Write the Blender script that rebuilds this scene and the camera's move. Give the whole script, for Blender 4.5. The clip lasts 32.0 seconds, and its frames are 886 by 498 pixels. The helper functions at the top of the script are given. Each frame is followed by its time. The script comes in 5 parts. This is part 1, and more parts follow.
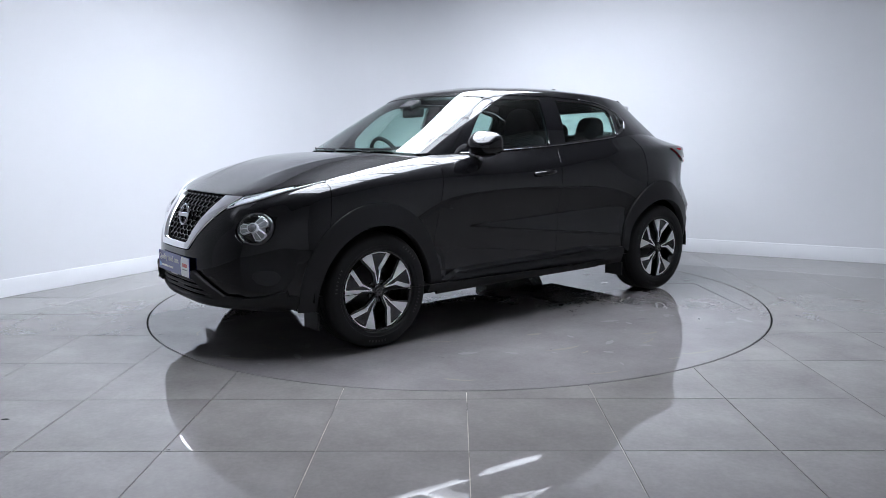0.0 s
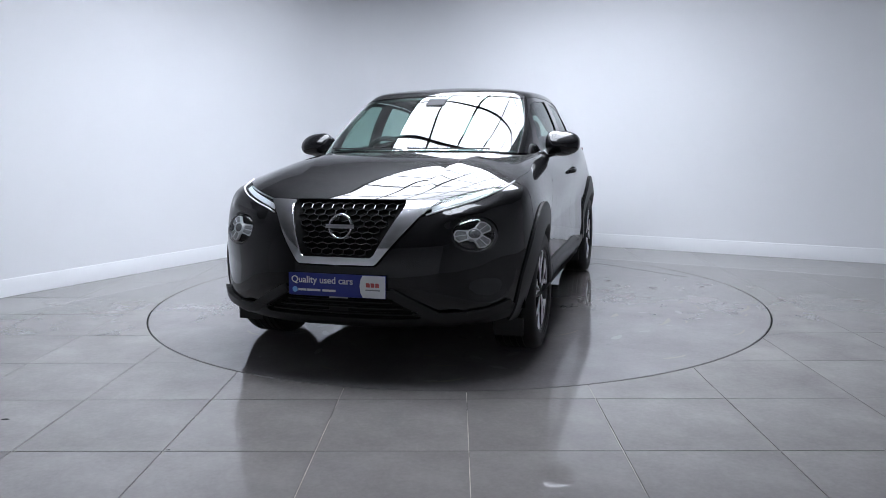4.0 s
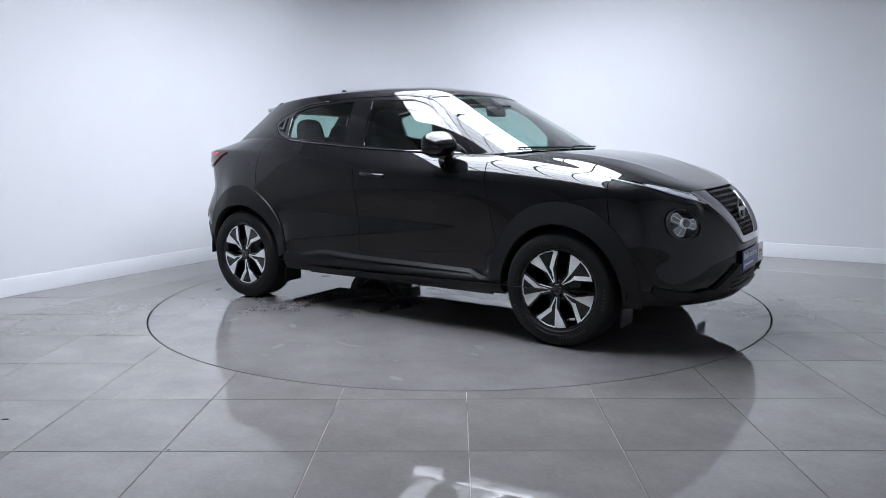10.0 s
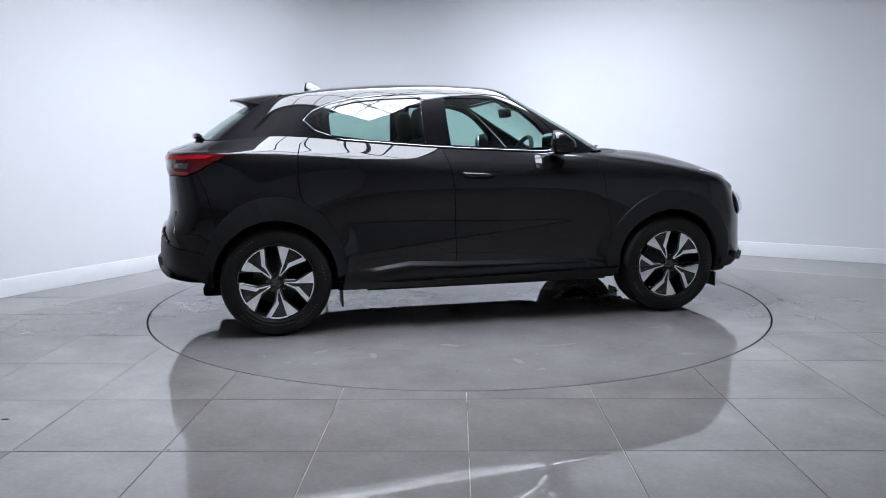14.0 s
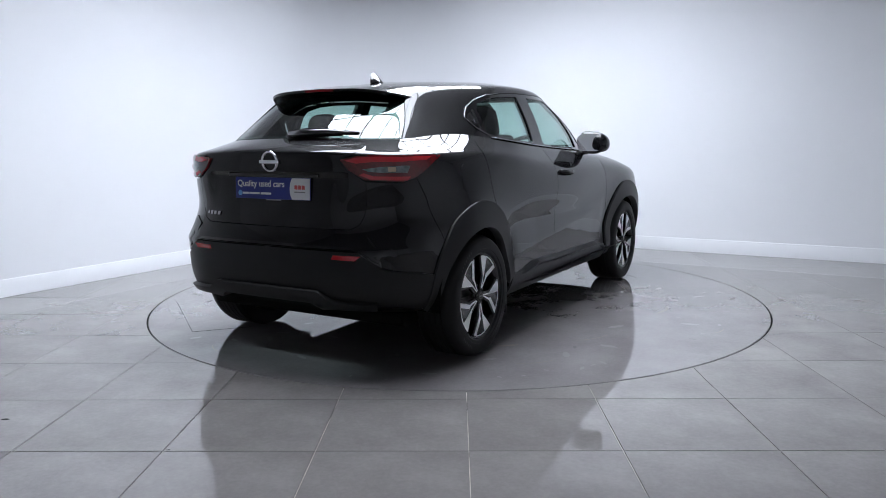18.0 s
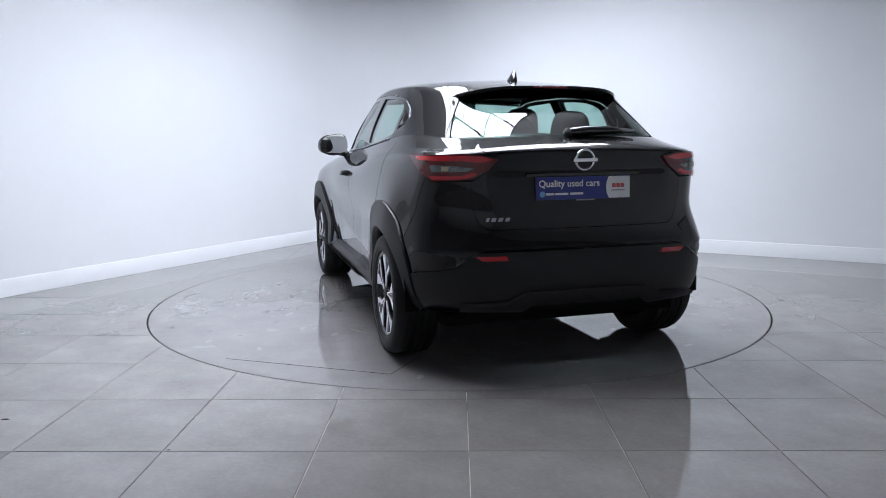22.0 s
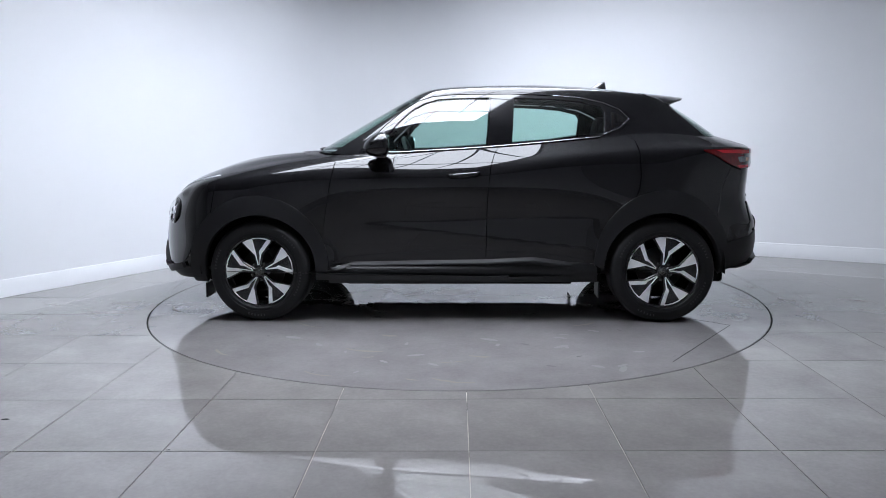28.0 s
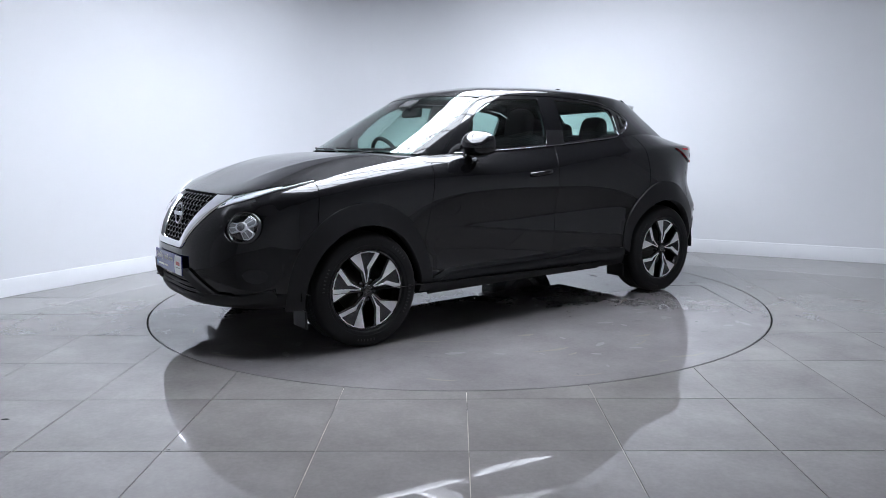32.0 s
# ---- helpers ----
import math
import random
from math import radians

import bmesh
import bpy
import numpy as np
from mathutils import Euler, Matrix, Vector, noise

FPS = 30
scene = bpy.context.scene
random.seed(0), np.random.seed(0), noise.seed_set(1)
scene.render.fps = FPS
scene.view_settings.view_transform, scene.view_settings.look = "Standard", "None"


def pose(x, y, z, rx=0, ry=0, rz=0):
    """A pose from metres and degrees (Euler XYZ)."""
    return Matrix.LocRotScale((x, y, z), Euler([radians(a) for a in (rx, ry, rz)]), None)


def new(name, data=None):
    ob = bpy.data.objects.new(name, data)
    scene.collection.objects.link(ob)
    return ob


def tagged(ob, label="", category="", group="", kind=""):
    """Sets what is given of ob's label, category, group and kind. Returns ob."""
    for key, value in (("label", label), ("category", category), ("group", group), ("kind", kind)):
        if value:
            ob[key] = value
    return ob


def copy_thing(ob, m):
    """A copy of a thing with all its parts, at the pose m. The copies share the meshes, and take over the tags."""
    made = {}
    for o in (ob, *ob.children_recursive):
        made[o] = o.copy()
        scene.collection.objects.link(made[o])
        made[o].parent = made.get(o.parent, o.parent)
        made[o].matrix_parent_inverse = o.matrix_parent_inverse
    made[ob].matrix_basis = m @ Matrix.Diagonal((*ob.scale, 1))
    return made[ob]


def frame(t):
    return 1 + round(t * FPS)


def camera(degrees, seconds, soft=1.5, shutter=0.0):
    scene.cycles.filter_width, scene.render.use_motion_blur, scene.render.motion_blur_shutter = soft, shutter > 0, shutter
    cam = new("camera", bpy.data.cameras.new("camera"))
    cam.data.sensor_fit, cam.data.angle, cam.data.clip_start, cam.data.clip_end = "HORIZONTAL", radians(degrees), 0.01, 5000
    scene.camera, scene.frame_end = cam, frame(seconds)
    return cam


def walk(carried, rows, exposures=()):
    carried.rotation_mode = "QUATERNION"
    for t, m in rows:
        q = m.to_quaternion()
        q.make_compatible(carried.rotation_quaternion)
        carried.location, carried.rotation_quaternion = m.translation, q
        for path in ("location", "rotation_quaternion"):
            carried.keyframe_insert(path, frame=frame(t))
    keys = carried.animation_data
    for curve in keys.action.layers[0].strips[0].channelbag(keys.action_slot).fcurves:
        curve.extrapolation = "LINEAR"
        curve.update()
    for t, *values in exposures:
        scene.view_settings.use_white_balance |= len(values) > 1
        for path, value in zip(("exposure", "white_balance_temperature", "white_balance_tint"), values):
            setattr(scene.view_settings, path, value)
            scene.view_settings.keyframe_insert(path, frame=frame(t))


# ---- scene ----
from mathutils.bvhtree import BVHTree
from mathutils.geometry import delaunay_2d_cdt

# The camera stands still on a tripod; the car turns in front of it.
cam = camera(61.39, 32.0, soft=0.6)
EYE = pose(0.0, -5.6675, 1.1859, 90 - 8.2718, 0.5041, 0.9914)
walk(cam, [(0, EYE), (32, EYE)], exposures=[(0, -0.29), (3, -0.28), (4.5, -0.53), (6, -0.67), (7, -0.60), (8, -0.66), (9, -0.65), (10, -0.34), (12, -0.28), (32, -0.26)])

# ---- light ----
world = bpy.data.worlds.new("world")
scene.world = world
world.use_nodes = True
world.node_tree.nodes["Background"].inputs["Color"].default_value = (0.30, 0.34, 0.42, 1)
world.node_tree.nodes["Background"].inputs["Strength"].default_value = 0.10
PANEL_GLOW = 20.0
PANEL_TINT = (0.87, 0.93, 1.05)

# ---- plan ----
LEFT_DIR = radians(60.0)          # the two white walls meet behind the turntable
RIGHT_DIR = radians(-28.4)
CORNER = Vector((-1.159, 4.142, 0))
WALL_H = 3.75
LIGHT_Z = 3.05
TILE_X, TILE_Y, TILE_X0, TILE_Y0 = 0.595, 0.585, 0.042, -2.93
DISC_R = 2.235
CAR_SHIFT = (-0.0361, -0.0274)    # the car stands a little off the turntable's middle


# ---- materials ----
def material(name, color, rough=0.5, metal=0.0, coat=0.0, spec=0.5):
    m = bpy.data.materials.new(name)
    m.use_nodes = True
    b = m.node_tree.nodes["Principled BSDF"]
    b.inputs["Base Color"].default_value = (*color, 1)
    b.inputs["Roughness"].default_value = rough
    b.inputs["Metallic"].default_value = metal
    b.inputs["Coat Weight"].default_value = coat
    b.inputs["Coat Roughness"].default_value = 0.015
    b.inputs["Coat IOR"].default_value = 1.48
    b.inputs["Specular IOR Level"].default_value = spec
    return m


def noise_node(m, scale, detail=4.0, rough=0.55, stretch=None):
    t = m.node_tree
    n = t.nodes.new("ShaderNodeTexNoise")
    n.inputs["Scale"].default_value = scale
    n.inputs["Detail"].default_value = detail
    n.inputs["Roughness"].default_value = rough
    c = t.nodes.new("ShaderNodeTexCoord")
    if stretch:
        p = t.nodes.new("ShaderNodeMapping")
        p.inputs["Scale"].default_value = stretch
        t.links.new(c.outputs["Object"], p.inputs["Vector"])
        t.links.new(p.outputs["Vector"], n.inputs["Vector"])
    else:
        t.links.new(c.outputs["Object"], n.inputs["Vector"])
    return n


def ramp_node(m, fac, stops):
    r = m.node_tree.nodes.new("ShaderNodeValToRGB")
    while len(r.color_ramp.elements) < len(stops):
        r.color_ramp.elements.new(0.5)
    for e, (p, c) in zip(r.color_ramp.elements, stops):
        e.position, e.color = p, (*c, 1)
    m.node_tree.links.new(fac, r.inputs["Fac"])
    return r


def vary_color(m, scale, a, b, lo=0.35, hi=0.65, detail=4.0, stretch=None):
    r = ramp_node(m, noise_node(m, scale, detail, stretch=stretch).outputs["Fac"], [(lo, a), (hi, b)])
    m.node_tree.links.new(r.outputs["Color"], m.node_tree.nodes["Principled BSDF"].inputs["Base Color"])
    return r


def vary_rough(m, scale, a, b, lo=0.35, hi=0.65, detail=5.0):
    r = ramp_node(m, noise_node(m, scale, detail).outputs["Fac"], [(lo, (a,) * 3), (hi, (b,) * 3)])
    m.node_tree.links.new(r.outputs["Color"], m.node_tree.nodes["Principled BSDF"].inputs["Roughness"])


def bump(m, scale, strength, dist=0.002, detail=4.0):
    t = m.node_tree
    b = t.nodes.new("ShaderNodeBump")
    b.inputs["Strength"].default_value = strength
    b.inputs["Distance"].default_value = dist
    t.links.new(noise_node(m, scale, detail).outputs["Fac"], b.inputs["Height"])
    t.links.new(b.outputs["Normal"], t.nodes["Principled BSDF"].inputs["Normal"])


def glow(name, color, strength):
    m = bpy.data.materials.new(name)
    m.use_nodes = True
    b = m.node_tree.nodes["Principled BSDF"]
    b.inputs["Base Color"].default_value = (0.8, 0.8, 0.8, 1)
    b.inputs["Emission Color"].default_value = (*color, 1)
    b.inputs["Emission Strength"].default_value = strength
    return m


def glass(name, tint, gloss_rough=0.0, least=0.10, most=0.95):
    """Thin glass: tinted see-through, with a mirror gloss that grows at a flat angle."""
    m = bpy.data.materials.new(name)
    m.use_nodes = True
    t = m.node_tree
    t.nodes.remove(t.nodes["Principled BSDF"])
    clear, gloss, mix, facing_in, power, span = (t.nodes.new("ShaderNode" + k) for k in ("BsdfTransparent", "BsdfGlossy", "MixShader", "LayerWeight", "Math", "MapRange"))
    clear.inputs["Color"].default_value = (*tint, 1)
    gloss.inputs["Roughness"].default_value = gloss_rough
    facing_in.inputs["Blend"].default_value = 0.5
    power.operation = "POWER"
    power.inputs[1].default_value = 4.2
    span.inputs["To Min"].default_value, span.inputs["To Max"].default_value = least, most
    t.links.new(facing_in.outputs["Facing"], power.inputs[0])
    t.links.new(power.outputs[0], span.inputs["Value"])
    t.links.new(span.outputs["Result"], mix.inputs[0])
    t.links.new(clear.outputs[0], mix.inputs[1])
    t.links.new(gloss.outputs[0], mix.inputs[2])
    t.links.new(mix.outputs[0], t.nodes["Material Output"].inputs["Surface"])
    return m


M_WALL = material("white_wall_paint", (0.66, 0.67, 0.693), 0.6)
vary_color(M_WALL, 0.8, (0.650, 0.660, 0.684), (0.670, 0.680, 0.702))
bump(M_WALL, 140, 0.06, 0.001)
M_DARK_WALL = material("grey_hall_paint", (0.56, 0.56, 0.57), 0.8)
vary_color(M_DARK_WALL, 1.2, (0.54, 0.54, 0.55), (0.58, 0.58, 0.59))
# unseen walls: each grey is chosen to lighten or darken the car's reflections
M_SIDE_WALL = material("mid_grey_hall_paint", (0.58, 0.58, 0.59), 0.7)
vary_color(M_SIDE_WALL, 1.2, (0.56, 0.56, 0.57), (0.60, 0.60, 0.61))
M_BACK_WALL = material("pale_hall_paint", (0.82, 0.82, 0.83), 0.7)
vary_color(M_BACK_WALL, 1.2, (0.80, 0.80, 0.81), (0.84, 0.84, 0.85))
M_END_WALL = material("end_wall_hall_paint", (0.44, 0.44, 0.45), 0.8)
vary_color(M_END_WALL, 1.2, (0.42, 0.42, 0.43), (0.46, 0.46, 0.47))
M_CEILING = material("grey_hall_ceiling_paint", (0.24, 0.24, 0.245), 0.8)
vary_color(M_CEILING, 1.5, (0.22, 0.22, 0.225), (0.26, 0.26, 0.265))
M_TRIM = material("skirting_paint", (0.68, 0.69, 0.712), 0.5)
vary_rough(M_TRIM, 6, 0.45, 0.6)


def tile_material(name, cast=(1, 1, 1), contrast=1.0):
    m = material(name, (0.30, 0.29, 0.29), 0.12, spec=0.9)
    t = m.node_tree
    b = t.nodes["Principled BSDF"]
    big = noise_node(m, 2.2, 8.0, 0.6)
    fine = noise_node(m, 45, 8.0, 0.72)
    mix = t.nodes.new("ShaderNodeMix")
    mix.inputs["Factor"].default_value = 0.3
    t.links.new(big.outputs["Fac"], mix.inputs["A"])
    t.links.new(fine.outputs["Fac"], mix.inputs["B"])
    shade = lambda k: tuple(0.76 * (0.258 + (k - 0.258) * contrast) * c for c in cast)
    r = ramp_node(m, mix.outputs["Result"], [(0.34, shade(0.202)), (0.50, shade(0.258)), (0.66, shade(0.318))])
    info = t.nodes.new("ShaderNodeObjectInfo")
    hue = t.nodes.new("ShaderNodeHueSaturation")
    span = t.nodes.new("ShaderNodeMapRange")
    span.inputs["To Min"].default_value, span.inputs["To Max"].default_value = 0.95, 1.05
    t.links.new(info.outputs["Random"], span.inputs["Value"])
    t.links.new(span.outputs["Result"], hue.inputs["Value"])
    t.links.new(r.outputs["Color"], hue.inputs["Color"])
    t.links.new(hue.outputs["Color"], b.inputs["Base Color"])
    vary_rough(m, 5.0, 0.001, 0.008, 0.3, 0.75)
    return m


M_TILE = tile_material("grey_polished_porcelain", (1.03, 0.975, 0.945))
M_GROUT = material("grey_grout", (0.34, 0.31, 0.27), 0.85)
vary_color(M_GROUT, 3, (0.10, 0.095, 0.09), (0.46, 0.42, 0.36), 0.35, 0.6)
M_GAP = material("turntable_gap", (0.004, 0.004, 0.004), 0.9, spec=0.05)
M_PAINT = material("black_metallic_paint", (0.0038, 0.0037, 0.0046), 0.5, coat=1.0, spec=0.03)
M_SHELL = material("black_underbody", (0.006, 0.006, 0.006), 0.9, spec=0.1)
M_PLASTIC = material("grained_black_plastic", (0.0075, 0.0075, 0.0088), 0.46, spec=0.34)
bump(M_PLASTIC, 900, 0.10, 0.0006)
M_GLOSSBLACK = material("gloss_black_trim", (0.005, 0.005, 0.006), 0.08, coat=0.6)
M_CHROME = material("chrome", (0.82, 0.83, 0.85), 0.08, metal=1.0)
M_GLASS = glass("green_tinted_glass", (0.66, 0.84, 0.79))
M_RUBBER = material("tyre_rubber", (0.0065, 0.0065, 0.0072), 0.6, spec=0.3)
bump(M_RUBBER, 300, 0.08, 0.001)
M_PANEL = glow("luminous_ceiling_fabric", PANEL_TINT, PANEL_GLOW)
M_BAR = material("dark_ceiling_bar", (0.03, 0.03, 0.032), 0.6)


# ---- mesh helpers ----
def mesh_ob(name, bm, mat, smooth=False):
    me = bpy.data.meshes.new(name)
    bm.normal_update()
    bm.to_mesh(me)
    bm.free()
    for p in me.polygons:
        p.use_smooth = smooth
    me.materials.append(mat)
    return new(name, me)


def part(name, bm, mat, parent, label="", smooth=False):
    ob = mesh_ob(name, bm, mat, smooth)
    ob.parent = parent
    if label:
        ob["label"] = label
    return ob


def box(size, at=(0, 0, 0), bevel=0.0, rot=(0, 0, 0), bm=None, seg=2):
    own = bmesh.new()
    bmesh.ops.create_cube(own, size=1)
    bmesh.ops.scale(own, vec=size, verts=own.verts)
    if bevel:
        bmesh.ops.bevel(own, geom=own.edges[:], offset=bevel, segments=seg, affect="EDGES", profile=0.5)
    bmesh.ops.transform(own, matrix=pose(*at, *rot), verts=own.verts)
    return join_bm(bm, own)


def join_bm(bm, own):
    if bm is None:
        return own
    me = bpy.data.meshes.new("tmp")
    own.to_mesh(me)
    own.free()
    bm.from_mesh(me)
    bpy.data.meshes.remove(me)
    return bm


def prism(points, depth, frame_m, bevel=0.0, bm=None):
    """A flat outline (list of 2D points) given depth along its frame's z."""
    own = bmesh.new()
    low = [own.verts.new((x, y, 0)) for x, y in points]
    own.faces.new(low)
    got = bmesh.ops.extrude_face_region(own, geom=own.faces[:])
    top = [v for v in got["geom"] if isinstance(v, bmesh.types.BMVert)]
    bmesh.ops.translate(own, vec=(0, 0, depth), verts=top)
    bmesh.ops.recalc_face_normals(own, faces=own.faces)
    if bevel:
        bmesh.ops.bevel(own, geom=own.edges[:], offset=bevel, segments=1, affect="EDGES")
    bmesh.ops.transform(own, matrix=frame_m, verts=own.verts)
    return join_bm(bm, own)


def lathe(profile, n=48, bm=None, close=False):
    """Turn a profile of (radius, y) pairs about the y axis."""
    own = bmesh.new()
    rings = []
    for r, y in profile:
        rings.append([own.verts.new((r * math.cos(2 * math.pi * i / n), y, r * math.sin(2 * math.pi * i / n))) for i in range(n)])
    pairs = list(zip(rings, rings[1:])) + ([(rings[-1], rings[0])] if close else [])
    for a, b in pairs:
        for i in range(n):
            own.faces.new((a[i], a[(i + 1) % n], b[(i + 1) % n], b[i]))
    bmesh.ops.recalc_face_normals(own, faces=own.faces)
    return join_bm(bm, own)


def tube(points, radius, n=8, bm=None, flat=1.0, radii=None):
    """A round bar along points."""
    own = bmesh.new()
    pts = [Vector(p) for p in points]
    rings = []
    for i, p in enumerate(pts):
        d = (pts[min(i + 1, len(pts) - 1)] - pts[max(i - 1, 0)]).normalized()
        side = d.cross(Vector((0, 0, 1)))
        if side.length < 0.05:
            side = d.cross(Vector((0, 1, 0)))
        side.normalize()
        up = side.cross(d)
        r = radii[i] if radii else radius
        rings.append([own.verts.new(p + side * (math.cos(2 * math.pi * k / n) * r) + up * (math.sin(2 * math.pi * k / n) * r * flat)) for k in range(n)])
    for a, b in zip(rings, rings[1:]):
        for k in range(n):
            own.faces.new((a[k], a[(k + 1) % n], b[(k + 1) % n], b[k]))
    own.faces.new(rings[0][::-1])
    own.faces.new(rings[-1])
    bmesh.ops.recalc_face_normals(own, faces=own.faces)
    return join_bm(bm, own)


# ---- the room ----
def direction(angle):
    return Vector((math.cos(angle), math.sin(angle), 0))


CORNER_R = 1.1                    # the two white walls run into each other in a wide curve
L_DIR, R_DIR = direction(LEFT_DIR), direction(RIGHT_DIR)
A = CORNER - L_DIR * 10.6
W = CORNER - L_DIR * 5.3           # the white wall ends here, out of view; an added darker wall goes on
B = CORNER + R_DIR * 8.4
C = B - L_DIR * 9.0
D = A - L_DIR * 1.4
X = CORNER - L_DIR * 7.6


def curved_run(n=18):
    """The plan line of the white walls, from the near left end round the corner to the near right end, with room-side normals."""
    n_left, n_right = Vector((L_DIR.y, -L_DIR.x, 0)), Vector((R_DIR.y, -R_DIR.x, 0))
    turn = math.acos(max(-1, min(1, n_left.dot(n_right))))
    cut = CORNER_R * math.tan(turn / 2)
    mid = CORNER - L_DIR * cut + n_left * CORNER_R
    run = [(W, n_left)]
    for i in range(n + 1):
        f = i / n
        w = (n_left * math.sin((1 - f) * turn) + n_right * math.sin(f * turn)) / math.sin(turn)
        run.append((mid - w * CORNER_R, w))
    run.append((B, n_right))
    return run


RUN = curved_run()
HALF = len(RUN) // 2


def swept(name, run, profile, mat, label, category):
    """Sweep a section of (offset into the room, height) along the walls' plan line."""
    bm = bmesh.new()
    rows = [[bm.verts.new((p.x + w.x * o, p.y + w.y * o, z)) for o, z in profile] for p, w in run]
    k = len(profile)
    for r, q in zip(rows, rows[1:]):
        for i in range(k):
            bm.faces.new((r[i], q[i], q[(i + 1) % k], r[(i + 1) % k]))
    bm.faces.new(rows[0])
    bm.faces.new(rows[-1][::-1])
    bmesh.ops.recalc_face_normals(bm, faces=bm.faces)
    ob = mesh_ob(name, bm, mat)
    for p in ob.data.polygons:
        p.use_smooth = abs(p.normal.z) < 0.3 and p.area > 0.01
    ob.data.set_sharp_from_angle(angle=radians(30))
    return tagged(ob, label, category, kind="structure")


WHITE_H = 3.3
SLAB = [(0, 0), (0, WHITE_H), (-0.14, WHITE_H), (-0.14, 0)]
BOARD = [(0.001, 0.001), (0.010, 0.001), (0.010, 0.134), (0.008, 0.139), (0.004, 0.141), (0.001, 0.141)]
UPPER = [(-0.30, WHITE_H - 0.4), (-0.30, WALL_H), (-0.42, WALL_H), (-0.42, WHITE_H - 0.4)]
swept("wall_left", RUN[:HALF + 1], SLAB, M_WALL, "plain white painted studio wall curving into its neighbour", "wall")
swept("wall_right", RUN[HALF:], SLAB, M_WALL, "plain white painted studio wall curving into its neighbour", "wall")
swept("baseboard_left", RUN[:HALF + 1], BOARD, M_TRIM, "white painted skirting board along the wall", "skirting")
swept("baseboard_right", RUN[HALF:], BOARD, M_TRIM, "white painted skirting board along the wall", "skirting")
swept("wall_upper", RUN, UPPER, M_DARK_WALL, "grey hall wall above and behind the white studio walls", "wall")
# added walls out of view, toned to shape what the bodywork reflects
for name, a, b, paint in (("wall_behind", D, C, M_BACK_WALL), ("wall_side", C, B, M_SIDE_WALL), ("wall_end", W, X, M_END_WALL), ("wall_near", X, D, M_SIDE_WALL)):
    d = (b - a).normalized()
    swept(name, [(a, Vector((-d.y, d.x, 0))), (b, Vector((-d.y, d.x, 0)))], [(0, 0), (0, WALL_H), (-0.15, WALL_H), (-0.15, 0)], paint, "unseen plain wall closing the studio, its grey set for reflections in the car", "wall")

bm = bmesh.new()
bmesh.ops.create_cube(bm, size=1)
bmesh.ops.scale(bm, vec=(24, 24, 0.1), verts=bm.verts)
bmesh.ops.translate(bm, vec=(0, 0, WALL_H + 0.05), verts=bm.verts)
tagged(mesh_ob("ceiling", bm, M_CEILING), "grey hall ceiling above the studio", "ceiling", kind="structure")

# luminous ceiling: fabric panels between dark bars, square to the walls
CELL, CELLS_U, CELLS_V = 0.447, 8, 5


def luminous_ceiling():
    root = tagged(new("luminous_ceiling"), "large luminous white ceiling of square panels between dark bars", "ceiling light")
    root.matrix_basis = pose(-0.13, -0.25, LIGHT_Z, 0, 0, 60.4)
    hu, hv = CELLS_U * CELL / 2, CELLS_V * CELL / 2
    one = None
    for i in range(CELLS_U):
        for j in range(CELLS_V):
            if one is None:
                one = ob = part("light_panel", box((CELL - 0.022, CELL - 0.022, 0.02), bevel=0.004, seg=1), M_PANEL, root)
            else:
                ob = new("light_panel", one.data)
                ob.parent = root
            ob.location = (-hu + (i + 0.5) * CELL, -hv + (j + 0.5) * CELL, 0)
    for i in range(CELLS_U + 1):
        part("bar", box((0.026, 2 * hv + 0.05, 0.05), (-hu + i * CELL, 0, 0), 0.004), M_BAR, root)
    for j in range(CELLS_V + 1):
        part("bar", box((2 * hu + 0.05, 0.024, 0.046), (0, -hv + j * CELL, 0), 0.004), M_BAR, root)
    for u in (-1, 1):
        for v in (-1, 1):
            part("hanger", tube([(u * hu * 0.8, v * hv * 0.8, 0.02), (u * hu * 0.8, v * hv * 0.8, WALL_H - LIGHT_Z + 0.01)], 0.008), M_BAR, root)
    return root


luminous_ceiling()


# ---- car body surface ----
def spline(P, dense):
    """A smooth curve through the points P (first axis), read at dense steps per span."""
    n = len(P)
    P = np.asarray(P, float)
    M = np.eye(n)
    rhs = np.zeros_like(P)
    for i in range(1, n - 1):
        M[i, i - 1], M[i, i], M[i, i + 1] = 1, 4, 1
        rhs[i] = 6 * (P[i - 1] - 2 * P[i] + P[i + 1])
    K = np.linalg.solve(M, rhs.reshape(n, -1)).reshape(P.shape)
    s = np.linspace(0, n - 1, (n - 1) * dense + 1)
    i = np.minimum(s.astype(int), n - 2)
    f = (s - i).reshape(-1, *([1] * (P.ndim - 1)))
    return (1 - f) * P[i] + f * P[i + 1] + ((1 - f) ** 3 - (1 - f)) / 6 * K[i] + (f ** 3 - f) / 6 * K[i + 1]


